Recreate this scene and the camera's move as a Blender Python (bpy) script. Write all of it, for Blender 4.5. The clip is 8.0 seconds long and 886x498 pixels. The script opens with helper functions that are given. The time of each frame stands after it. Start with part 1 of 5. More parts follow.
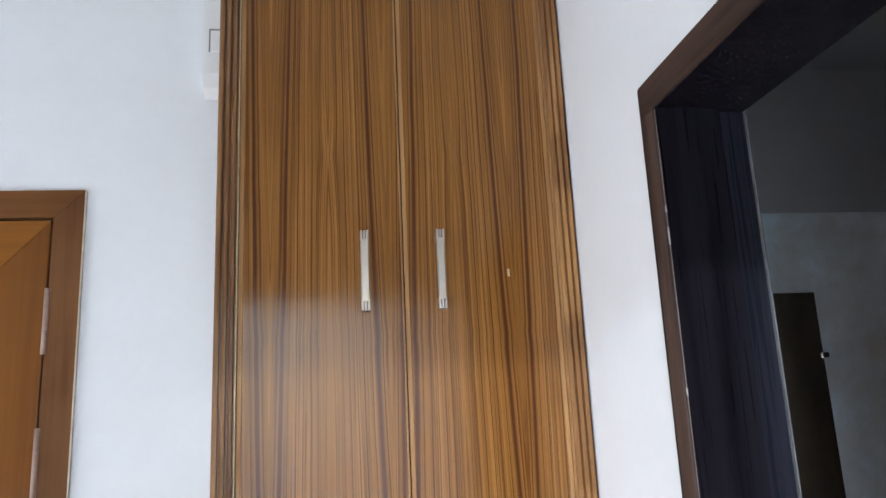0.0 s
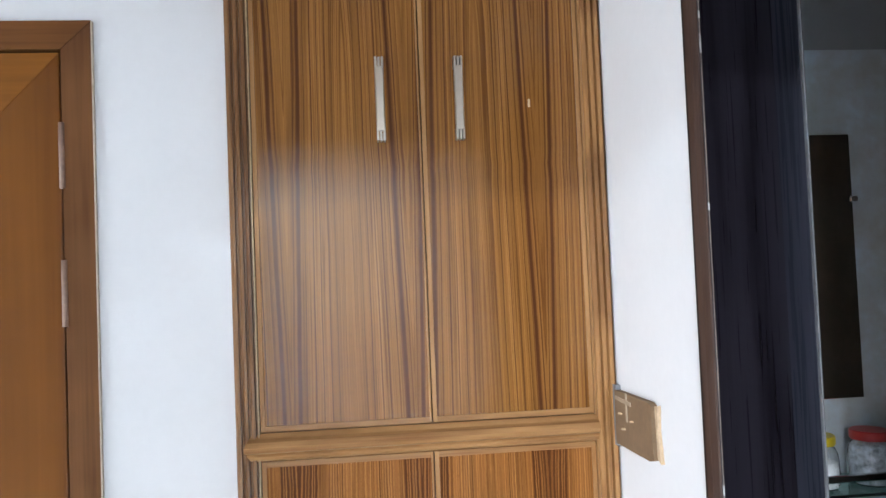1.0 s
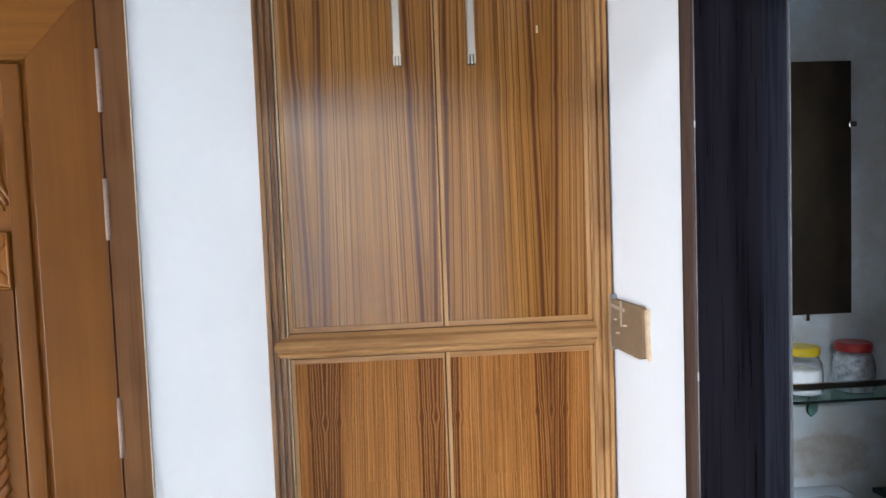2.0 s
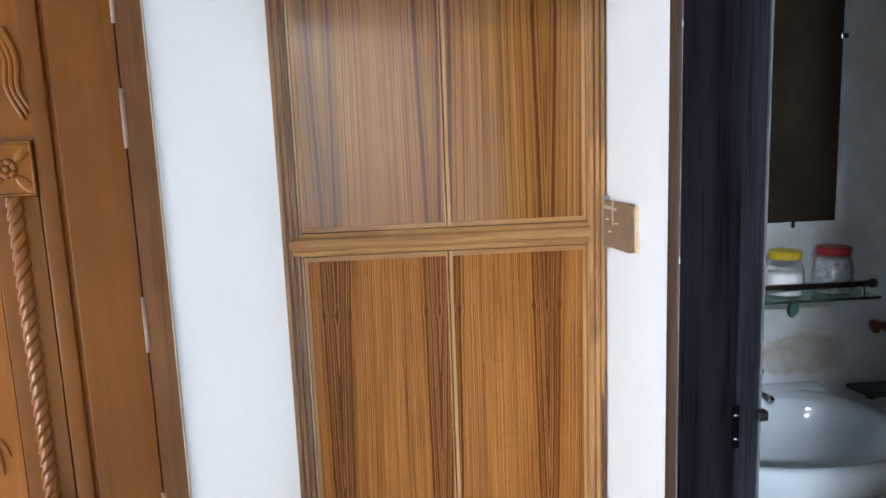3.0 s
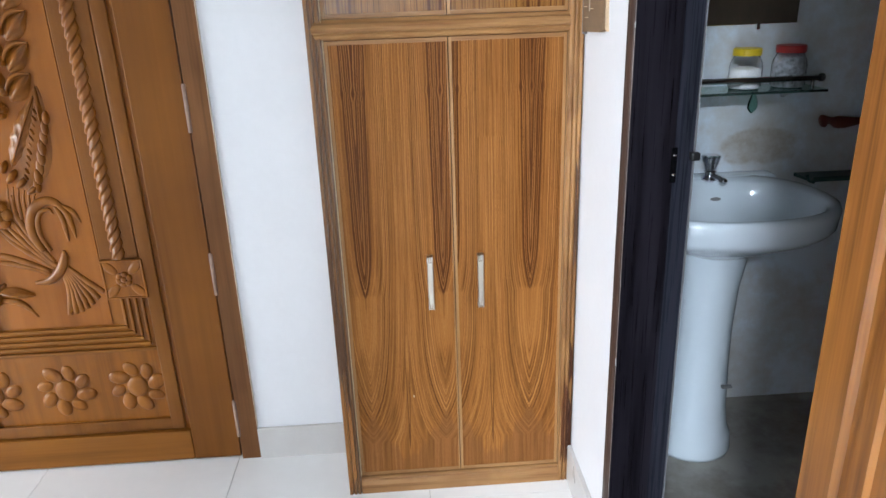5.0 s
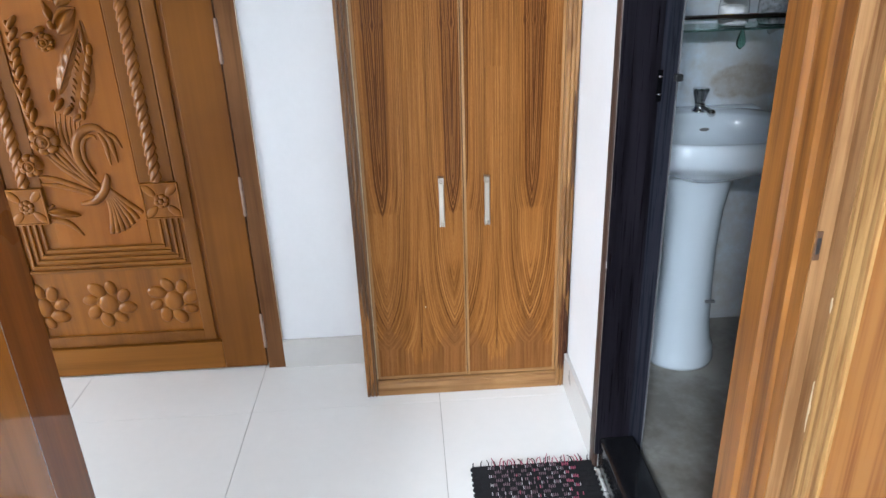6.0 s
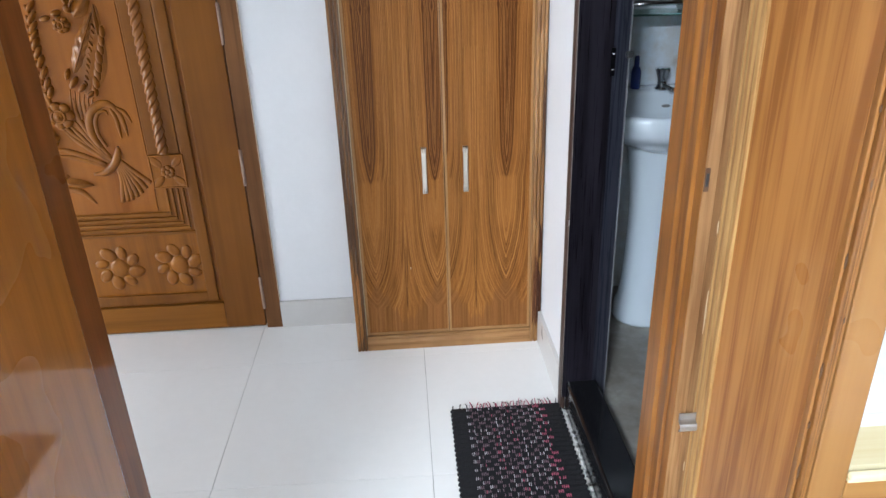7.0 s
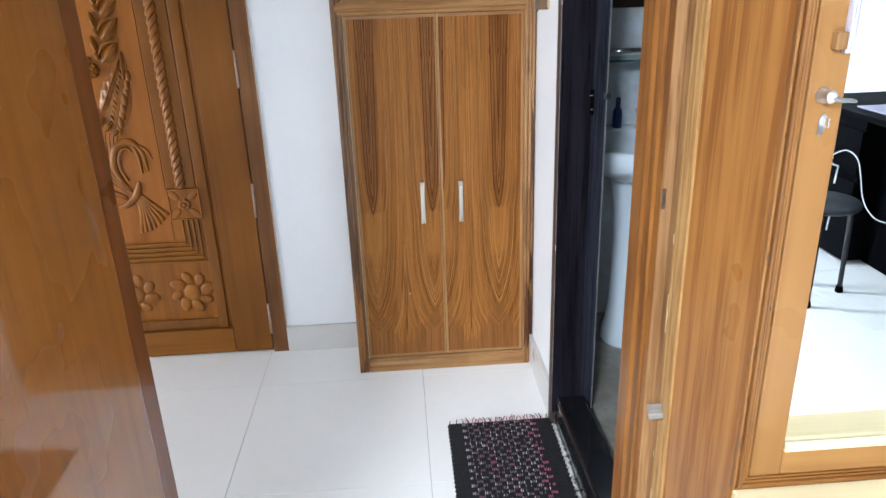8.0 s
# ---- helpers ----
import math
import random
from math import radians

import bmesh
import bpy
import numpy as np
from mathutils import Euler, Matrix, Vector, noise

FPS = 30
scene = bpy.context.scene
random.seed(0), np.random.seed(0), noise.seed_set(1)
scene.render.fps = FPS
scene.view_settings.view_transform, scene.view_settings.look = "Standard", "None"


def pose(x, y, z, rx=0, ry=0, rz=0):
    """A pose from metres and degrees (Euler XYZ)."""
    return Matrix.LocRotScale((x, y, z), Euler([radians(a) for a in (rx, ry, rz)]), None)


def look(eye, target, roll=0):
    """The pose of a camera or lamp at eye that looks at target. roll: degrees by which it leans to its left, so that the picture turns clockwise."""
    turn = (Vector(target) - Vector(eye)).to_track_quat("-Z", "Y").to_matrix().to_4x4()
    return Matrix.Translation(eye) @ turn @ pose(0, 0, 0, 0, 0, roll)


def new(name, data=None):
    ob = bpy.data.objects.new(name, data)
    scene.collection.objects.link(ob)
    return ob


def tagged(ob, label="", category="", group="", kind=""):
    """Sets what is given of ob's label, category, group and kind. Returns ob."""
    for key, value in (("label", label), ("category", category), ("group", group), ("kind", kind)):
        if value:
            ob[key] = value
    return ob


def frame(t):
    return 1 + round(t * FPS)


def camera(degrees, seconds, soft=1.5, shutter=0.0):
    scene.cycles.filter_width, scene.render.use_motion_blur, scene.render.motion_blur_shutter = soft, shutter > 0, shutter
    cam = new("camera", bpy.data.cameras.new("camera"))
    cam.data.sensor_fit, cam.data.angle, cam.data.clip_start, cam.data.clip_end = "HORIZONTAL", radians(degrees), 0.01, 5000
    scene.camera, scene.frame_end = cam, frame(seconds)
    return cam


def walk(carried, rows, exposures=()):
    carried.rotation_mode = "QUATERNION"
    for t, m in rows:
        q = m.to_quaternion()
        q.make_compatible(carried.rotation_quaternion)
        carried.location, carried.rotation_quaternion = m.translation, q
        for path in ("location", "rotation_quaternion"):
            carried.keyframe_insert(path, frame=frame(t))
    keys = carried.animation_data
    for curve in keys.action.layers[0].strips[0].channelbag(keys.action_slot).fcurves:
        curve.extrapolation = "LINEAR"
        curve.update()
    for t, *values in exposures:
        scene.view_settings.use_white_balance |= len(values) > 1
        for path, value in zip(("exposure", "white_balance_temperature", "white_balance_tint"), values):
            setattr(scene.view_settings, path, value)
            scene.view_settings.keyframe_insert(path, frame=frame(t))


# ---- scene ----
# camera
cam = camera(64.2, 8.0)
PATH = [
    (0, (0.024, -0.068, 1.677), (0.285, 1.87, 2.095), -2.7),
    (0.5, (0.028, -0.03, 1.626), (0.251, 1.945, 1.855), -2.5),
    (1, (0.034, -0.035, 1.605), (0.222, 1.955, 1.673), -2.3),
    (1.5, (0.025, -0.072, 1.587), (0.197, 1.921, 1.56), -2.2),
    (1.7, (0.038, -0.101, 1.583), (0.172, 1.894, 1.515), -2.1),
    (2.8, (0.014, -0.21, 1.534), (0.147, 1.77, 1.283), -2.0),
    (3, (0.022, -0.228, 1.524), (0.144, 1.745, 1.216), -2.2),
    (3.5, (0.031, -0.269, 1.5), (0.145, 1.681, 1.073), -2.1),
    (4, (0.034, -0.338, 1.478), (0.137, 1.59, 0.956), -2.1),
    (4.5, (0.033, -0.446, 1.43), (0.13, 1.458, 0.826), -2.0),
    (5, (0.004, -0.544, 1.408), (0.098, 1.329, 0.712), -2.1),
    (5.2, (0.017, -0.59, 1.387), (0.084, 1.277, 0.671), -2.0),
    (6.3, (-0.036, -0.837, 1.375), (0.045, 0.986, 0.557), -2.1),
    (6.5, (-0.027, -0.887, 1.379), (0.057, 0.935, 0.559), -2.1),
    (7, (0.002, -0.994, 1.385), (0.089, 0.823, 0.556), -2.0),
    (7.5, (0.008, -1.093, 1.398), (0.1, 0.734, 0.591), -2.1),
    (8, (-0.01, -1.179, 1.409), (0.092, 0.683, 0.687), -2.0),
]
EXPOSURES = [(0.0, -0.20, 6500, 10), (1.5, -0.15, 6500, 10), (3.0, -0.20, 6500, 10), (5.0, -0.22, 6500, 10), (6.5, -0.35, 6500, 10), (7.0, -0.45, 6500, 10), (7.5, -0.43, 6500, 10), (8.0, -0.38, 6500, 10)]
walk(cam, [(t, look(eye, target, roll)) for t, eye, target, roll in PATH], EXPOSURES)

# world and light
world = bpy.data.worlds.new("sky")
scene.world = world
world.use_nodes = True
wn = world.node_tree.nodes
sky = wn.new("ShaderNodeTexSky")
sky.sky_type, sky.sun_disc = "NISHITA", False
sky.sun_elevation, sky.sun_rotation = radians(40), radians(200)
world.node_tree.links.new(sky.outputs[0], wn["Background"].inputs[0])
wn["Background"].inputs[1].default_value = 0.12


def window_light(name, eye, target, w, h, watts, colour):
    """Daylight in a window opening."""
    d = bpy.data.lights.new(name, "AREA")
    d.shape, d.size, d.size_y, d.energy, d.color = "RECTANGLE", w, h, watts, colour
    ob = new(name, d)
    ob.matrix_world = look(eye, target)
    return ob


DAY = (0.865, 0.935, 1.0)
window_light("bedroom_daylight", (-0.55, -4.24, 1.90), (-0.55, 0, 1.90), 1.70, 1.30, 44, (0.74, 0.87, 1.0))
# lamp in an assumed window, added to brighten the hall
window_light("hall_daylight", (-3.28, 0.61, 0.83), (0, 0.75, -0.2), 0.95, 1.2, 70, DAY)
# unseen round ceiling light added to light bath and hall, set by basin glints
ASSUMED_LIGHT = (-1.02, -3.1, 2.69)
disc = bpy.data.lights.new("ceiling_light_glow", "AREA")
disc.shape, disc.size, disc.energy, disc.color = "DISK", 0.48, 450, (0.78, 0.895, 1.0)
new("ceiling_light_glow", disc).location = ASSUMED_LIGHT

# materials


def mat(name):
    m = bpy.data.materials.new(name)
    m.use_nodes = True
    return m, m.node_tree.nodes, m.node_tree.links, m.node_tree.nodes["Principled BSDF"]


def nd(nodes, kind, **kw):
    n = nodes.new(kind)
    for k, v in kw.items():
        n.inputs[k].default_value = v
    return n


def mth(nodes, links, op, a, b=0.0):
    n = nodes.new("ShaderNodeMath")
    n.operation = op
    for i, v in enumerate((a, b)):
        if isinstance(v, (int, float)):
            n.inputs[i].default_value = v
        else:
            links.new(v, n.inputs[i])
    return n.outputs[0]


def ramp(nodes, links, fac, stops):
    r = nodes.new("ShaderNodeValToRGB")
    while len(r.color_ramp.elements) < len(stops):
        r.color_ramp.elements.new(0.5)
    for e, (p, c) in zip(r.color_ramp.elements, stops):
        e.position, e.color = p, (*c, 1)
    links.new(fac, r.inputs[0])
    return r.outputs[0]


def mixc(nodes, links, fac, a, b, mode="MIX"):
    m = nodes.new("ShaderNodeMix")
    m.data_type, m.blend_type = "RGBA", mode
    for sock, v in ((m.inputs[0], fac), (m.inputs[6], a), (m.inputs[7], b)):
        if isinstance(v, (int, float)):
            sock.default_value = v
        elif isinstance(v, tuple):
            sock.default_value = (*v, 1)
        else:
            links.new(v, sock)
    return m.outputs[2]


def bump(nodes, links, bsdf, height, strength, dist):
    b = nd(nodes, "ShaderNodeBump", Strength=strength, Distance=dist)
    links.new(height, b.inputs["Height"])
    links.new(b.outputs[0], bsdf.inputs["Normal"])


def noise_at(nodes, links, vec, scale, detail=4.0, rough=0.6, stretch=(1, 1, 1)):
    mp = nodes.new("ShaderNodeMapping")
    mp.inputs["Scale"].default_value = stretch
    links.new(vec, mp.inputs[0])
    n = nd(nodes, "ShaderNodeTexNoise", Scale=scale, Detail=detail, Roughness=rough)
    links.new(mp.outputs[0], n.inputs["Vector"])
    return n.outputs[0]


def wood(name, light, dark, axis="z", rough=0.35, lines=60.0, contrast=0.5, coat=0.3, blotch=0.25, patch=0.0, relief=0.16):
    """Varnished timber with grain along one axis, slow colour drift and open pores."""
    m, n, l, p = mat(name)
    co = n.new("ShaderNodeTexCoord").outputs["Object"]
    long = {"x": (0.05, 1, 1), "y": (1, 0.05, 1), "z": (1, 1, 0.05)}[axis]
    fine = {"x": (0.02, 1, 1), "y": (1, 0.02, 1), "z": (1, 1, 0.02)}[axis]
    a = noise_at(n, l, co, lines, 3, 0.55, long)
    b = noise_at(n, l, co, lines * 6, 2, 0.6, fine)
    c = noise_at(n, l, co, 3.0, 3, 0.5)
    g = mth(n, l, "ADD", mth(n, l, "MULTIPLY", a, 0.75), mth(n, l, "MULTIPLY", b, 0.25))
    lo, hi = 0.5 - 0.16 / (0.5 + contrast), 0.5 + 0.12 / (0.5 + contrast)
    col = ramp(n, l, g, [(lo, dark), (0.5 * (lo + hi), tuple(0.4 * x + 0.6 * y for x, y in zip(dark, light))), (hi, light)])
    col = mixc(n, l, mth(n, l, "MULTIPLY", c, blotch * 2), col, tuple(0.55 * x for x in light), "MULTIPLY") if blotch else col
    if patch:
        worn = ramp(n, l, noise_at(n, l, co, 5.0, 3, 0.5, (1, 1, 0.55)), [(0.50, (0, 0, 0)), (0.56, (patch, patch, patch))])
        col = mixc(n, l, worn, col, tuple(0.75 * x for x in dark))
    l.new(col, p.inputs["Base Color"])
    uneven = c if blotch else b
    l.new(mth(n, l, "ADD", mth(n, l, "MULTIPLY", uneven, 0.2), rough - 0.1), p.inputs["Roughness"])
    p.inputs["Specular IOR Level"].default_value = 0.13
    p.inputs["Coat Weight"].default_value, p.inputs["Coat Roughness"].default_value = 0.6 * coat, 0.12
    if relief:
        bump(n, l, p, g, relief, 0.0012)
    return m


class Ex:
    """Arithmetic on shader sockets."""

    def __init__(self, nodes, links, sock):
        self.n, self.l, self.s = nodes, links, sock

    def op(self, kind, other=0.0):
        return Ex(self.n, self.l, mth(self.n, self.l, kind, self.s, other.s if isinstance(other, Ex) else other))

    def rop(self, kind, other):
        return Ex(self.n, self.l, mth(self.n, self.l, kind, other, self.s))

    def __add__(self, o):
        return self.op("ADD", o)

    def __radd__(self, o):
        return self.op("ADD", o)

    def __sub__(self, o):
        return self.op("SUBTRACT", o)

    def __rsub__(self, o):
        return self.rop("SUBTRACT", o)

    def __mul__(self, o):
        return self.op("MULTIPLY", o)

    def __rmul__(self, o):
        return self.op("MULTIPLY", o)

    def low(self, o):
        return self.op("MINIMUM", o)

    def high(self, o):
        return self.op("MAXIMUM", o)

    def mag(self):
        return self.op("ABSOLUTE")

    def tent(self, at, width):
        """One at a value, falling to nothing at width on both sides."""
        return (1.0 - (self - at).mag() * (1.0 / width)).high(0.0)

    def step(self, a, b, to0=0.0, to1=1.0):
        m = self.n.new("ShaderNodeMapRange")
        m.interpolation_type = "SMOOTHSTEP"
        self.l.new(self.s, m.inputs[0])
        for k, v in enumerate((a, b, to0, to1)):
            m.inputs[1 + k].default_value = v
        return Ex(self.n, self.l, m.outputs[0])


FIGURE = 0.211


def figured(name, axis, lower, lean=0.0):
    """Book-matched veneer print: pencil lines that follow a pointed figure, which repeats along x round each axis."""
    m, n, l, p = mat(name)
    co = n.new("ShaderNodeTexCoord").outputs["Object"]
    sep = n.new("ShaderNodeSeparateXYZ")
    l.new(co, sep.inputs[0])

    def ex(sock):
        return Ex(n, l, sock)

    def cloud(vec, *a):
        return ex(noise_at(n, l, vec, *a))
    z = ex(sep.outputs[2])
    wave = cloud(co, 5.0, 2, 0.5, (2.0, 1, 0.5)) - 0.5
    ripple = cloud(co, 22.0, 4, 0.65, (1.6, 1, 0.5)) - 0.5
    x = ex(sep.outputs[0]) - axis + wave * 0.007 - (z - 1.18) * lean
    s0 = ex(mth(n, l, "PINGPONG", x.s, FIGURE / 2))
    s = ex(mth(n, l, "SQRT", (s0 * s0 + 0.0000012).s))
    rest = FIGURE / 2 - s0
    inner = s.step(0.045, 0.075, 1.0, 0.0)
    if lower:
        up, dn = (z - 0.628).high(0.0), (0.628 - z).high(0.0)
        u = 1.0 - (up * 7.0).low(1.0)
        w = (1.0 - u * u) * 0.016 + up * 0.022
        sag = (dn * dn * 0.40).low(0.085)
        f = s - w * s.step(0.02, 0.095, 1.0, 0.25) + sag * (1.0 - s * 7.0)
        f = f + z.tent(1.172, 0.020) * 0.0030 * (s * 220.0 - 3.0).op("SINE") * inner
        joint = z.step(1.050, 1.056) * (1.0 - inner)
    else:
        w = (z - 1.4) * 0.024 + 0.014
        f = s - w * s.step(0.02, 0.09, 1.0, 0.3)
        k = z.tent(2.134, 0.17)
        f = f - k * k * 0.006 * rest.step(0.0, 0.035, 1.0, 0.0)
        joint = z.step(2.05, 2.20) * 0.6
        f = f + z.tent(1.794, 0.03) * 0.0014
    shiver = cloud(co, 75.0, 3, 0.6, (1.5, 1, 0.6)) - 0.5
    f = f + ripple * (0.0034 if lower else 0.0020) + shiver * (0.0022 if lower else 0.0008)
    vec = n.new("ShaderNodeCombineXYZ")
    l.new(f.s, vec.inputs[0])
    l.new((joint * 0.0013 + ex(sep.outputs[0]) * 0.012).s, vec.inputs[1])
    l.new((z * 0.0035).s, vec.inputs[2])
    v = vec.outputs[0]
    # thin lines where a slow noise crosses its middle, with pieces that fade out
    fade = cloud(co, 14.0, 3, 0.6, (5.0, 1, 0.30))
    lines = None
    weave = ((420.0, 0.095, 0.50), (230.0, 0.100, 0.85), (120.0, 0.070, 0.95)) if lower else ((260.0, 0.082, 0.62), (120.0, 0.062, 0.95))
    for scale, width, amount in weave:
        q = cloud(v, scale, 1, 0.4).tent(0.5, width) * amount
        lines = q if lines is None else lines.high(q)
    lines = lines * (fade * 2.4 - 0.35).high(0.25).low(1.0)
    hair = cloud(v, 480.0, 2, 0.6)
    band = cloud(v, 34.0, 2, 0.5)
    if lower:
        rings = ((0.0, 0.0034, 1.0), (-0.0055, 0.0018, 0.75), (-0.0105, 0.0027, 1.0), (-0.0165, 0.0018, 0.65), (-0.0215, 0.0030, 0.95), (-0.0280, 0.0022, 0.8),
                 (0.0500, 0.0016, 0.45), (0.0560, 0.0015, 0.4), (0.0615, 0.0018, 0.55), (0.0435, 0.0014, 0.4), (0.0375, 0.0014, 0.4), (0.0300, 0.0014, 0.35), (0.0240, 0.0012, 0.3))
    else:
        rings = ((0.0, 0.0050, 0.80), (-0.0095, 0.0018, 0.55), (0.0125, 0.0020, 0.40), (0.030, 0.0024, 0.6), (0.046, 0.0020, 0.5), (0.0635, 0.0022, 0.55), (0.078, 0.0016, 0.4))
    dark = None
    for at, width, amount in rings:
        q = f.tent(at, width) * amount
        dark = q if dark is None else dark.high(q)
    tone = cloud(co, 7.0, 2, 0.5, (4.0, 1, 0.4))
    dark = dark * (tone * 1.8 + 0.10).high(0.35).low(1.0)
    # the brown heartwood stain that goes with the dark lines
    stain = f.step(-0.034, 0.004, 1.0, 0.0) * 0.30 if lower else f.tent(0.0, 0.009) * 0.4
    if lower:
        # upright splinters on the seam between two figures, and the cloudy brown foot of the doors
        seam = (rest - (z - 0.135).high(0.0) * 0.020).mag()
        splinter = ((1.0 - seam * 620.0).high(0.0) * z.step(0.13, 0.16) * z.step(0.36, 0.50, 1.0, 0.0) * 0.6)
        scallop = ((s * 210.0).op("SINE") * 0.014 + (cloud(co, 16.0, 3, 0.6) - 0.5) * 0.075) * s.step(0.0, 0.02)
        foot = (0.262 - s * 1.75 + scallop - z).step(-0.022, 0.016)
        foot = foot.high((0.108 + scallop * 0.7 - z).step(-0.020, 0.010))
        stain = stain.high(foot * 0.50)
        # the plain tongue under each point, and the plain ground beside the seams
        tongue = s.step(0.022, 0.040, 1.0, 0.0) * z.step(0.43, 0.50) * z.step(0.63, 0.645, 1.0, 0.0)
        ground = rest.step(0.022, 0.045, 1.0, 0.0) * z.step(0.26, 0.36, 1.0, 0.0)
        calm = (1.0 - tongue * 0.65) * (1.0 - ground * 0.30) * (1.0 - foot * 0.25)
        lines = lines * calm
        dark = dark * (1.0 - tongue * 0.6) * (1.0 - foot * 0.8) * z.step(0.60, 0.66, 0.80, 1.0)
        dark = dark.high(splinter)
    mix = band * 0.42 + hair * 0.58
    # one laminate, two bases: differing light on lower and upper doors put into colour
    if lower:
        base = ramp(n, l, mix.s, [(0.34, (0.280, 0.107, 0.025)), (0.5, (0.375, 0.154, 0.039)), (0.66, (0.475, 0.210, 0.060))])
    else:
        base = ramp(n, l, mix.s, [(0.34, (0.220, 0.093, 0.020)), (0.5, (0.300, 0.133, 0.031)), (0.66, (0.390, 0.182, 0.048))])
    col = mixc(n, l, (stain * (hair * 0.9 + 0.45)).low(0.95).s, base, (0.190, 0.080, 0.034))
    col = mixc(n, l, (lines * 0.88).low(0.9).s, col, (0.105, 0.032, 0.007))
    col = mixc(n, l, (dark * 2.0).low(0.93).s, col, (0.085, 0.027, 0.009))
    slow = noise_at(n, l, co, 2.6, 3, 0.5)
    fleck = cloud(co, 900.0, 2, 0.6, (1, 1, 0.10)).step(0.56, 0.66)
    col = mixc(n, l, (fleck * (0.40 if lower else 0.22)).s, col, (0.120, 0.040, 0.012))
    pores = noise_at(n, l, co, 520.0, 2, 0.6, (1, 1, 0.035))
    col = mixc(n, l, mth(n, l, "MULTIPLY", slow, 0.10 if lower else 0.16), col, (0.86, 0.62, 0.46), "MULTIPLY")
    col = mixc(n, l, mth(n, l, "MULTIPLY", pores, 0.22 if lower else 0.34), col, (0.55, 0.48, 0.42), "MULTIPLY")
    l.new(col, p.inputs["Base Color"])
    p.inputs["Roughness"].default_value, p.inputs["Specular IOR Level"].default_value = 0.5, 0.03
    p.inputs["Coat Weight"].default_value, p.inputs["Coat IOR"].default_value = 0.06 if lower else 0.62, 1.45
    l.new((hair * 0.14 + ex(slow) * 0.10 + 0.02).s, p.inputs["Coat Roughness"])
    bump(n, l, p, (hair + lines * -0.6).s, 0.10, 0.0004)
    return m


def plain(name, col, rough=0.5, metal=0.0, var=0.15, scale=8.0, bumpy=0.0, coat=0.0, fine=120.0):
    """Paint, stone, plastic or metal: colour drift at a large and a small scale, optional relief."""
    m, n, l, p = mat(name)
    co = n.new("ShaderNodeTexCoord").outputs["Object"]
    a, b = noise_at(n, l, co, scale, 3), noise_at(n, l, co, fine, 2)
    fac = mth(n, l, "ADD", mth(n, l, "MULTIPLY", a, 0.7), mth(n, l, "MULTIPLY", b, 0.3))
    c = ramp(n, l, fac, [(0.25, tuple(x * (1 - var) for x in col)), (0.75, tuple(min(1, x * (1 + var * 0.5)) for x in col))])
    l.new(c, p.inputs["Base Color"])
    l.new(mth(n, l, "ADD", mth(n, l, "MULTIPLY", a, 0.14), max(0.02, rough - 0.07)), p.inputs["Roughness"])
    p.inputs["Metallic"].default_value, p.inputs["Coat Weight"].default_value = metal, coat
    if bumpy:
        bump(n, l, p, b, bumpy, 0.001)
    return m


def marble(name, base, vein, rough=0.3, scale=2.5, bloom=None):
    """Stone-look tile with soft clouded veins; bloom: (x, z, half width, half height, colour) of one large soft-edged
    patch.
    """
    m, n, l, p = mat(name)
    co = n.new("ShaderNodeTexCoord").outputs["Object"]
    a = noise_at(n, l, co, scale, 6, 0.6)
    b = noise_at(n, l, co, scale * 9, 3, 0.6)
    f = mth(n, l, "ADD", mth(n, l, "MULTIPLY", a, 0.8), mth(n, l, "MULTIPLY", b, 0.2))
    col = ramp(n, l, f, [(0.38, vein), (0.5, tuple(0.5 * (x + y) for x, y in zip(base, vein))), (0.58, base)])
    if bloom:
        cx, cz, rx, rz, tint = bloom
        sep = n.new("ShaderNodeSeparateXYZ")
        l.new(co, sep.inputs[0])
        u, v = (Ex(n, l, sep.outputs[0]) - cx) * (1.0 / rx), (Ex(n, l, sep.outputs[2]) - cz) * (1.0 / rz)
        cloudy = (Ex(n, l, noise_at(n, l, co, 9.0, 4, 0.6)) - 0.5) * 2.2
        edge = (u * u + v * v + cloudy).step(0.55, 1.05, 1.0, 0.0)
        inside = Ex(n, l, noise_at(n, l, co, 24.0, 4, 0.65)).step(0.35, 0.65, 0.45, 0.85)
        col = mixc(n, l, (edge * inside).s, col, tint)
    l.new(col, p.inputs["Base Color"])
    p.inputs["Roughness"].default_value = rough
    return m


def glass(name, col=(1, 1, 1), rough=0.0):
    m, n, l, p = mat(name)
    p.inputs["Base Color"].default_value = (*col, 1)
    p.inputs["Transmission Weight"].default_value, p.inputs["Roughness"].default_value, p.inputs["IOR"].default_value = 1.0, rough, 1.45
    return m


M_WALL = plain("white_paint", (0.80, 0.81, 0.83), 0.55, var=0.05, scale=3.0, bumpy=0.12, fine=60.0)
M_CEIL = plain("ceiling_paint", (0.80, 0.80, 0.80), 0.7, var=0.04, bumpy=0.1)
M_TILE = plain("glazed_floor_tile", (0.88, 0.88, 0.87), 0.13, var=0.05, scale=1.6, fine=30.0)
M_GROUT = plain("grout", (0.42, 0.41, 0.40), 0.8, var=0.2)
M_SKIRT = plain("skirting_tile", (0.60, 0.58, 0.56), 0.3, var=0.06)
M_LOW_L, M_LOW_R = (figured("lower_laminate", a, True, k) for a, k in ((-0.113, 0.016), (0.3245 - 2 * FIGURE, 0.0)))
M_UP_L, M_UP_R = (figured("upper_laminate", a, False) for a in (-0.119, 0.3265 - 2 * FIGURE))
M_LIP = wood("pale_lipping", (0.50, 0.275, 0.115), (0.34, 0.165, 0.060), "z", 0.4, 70, 0.5, 0.2)
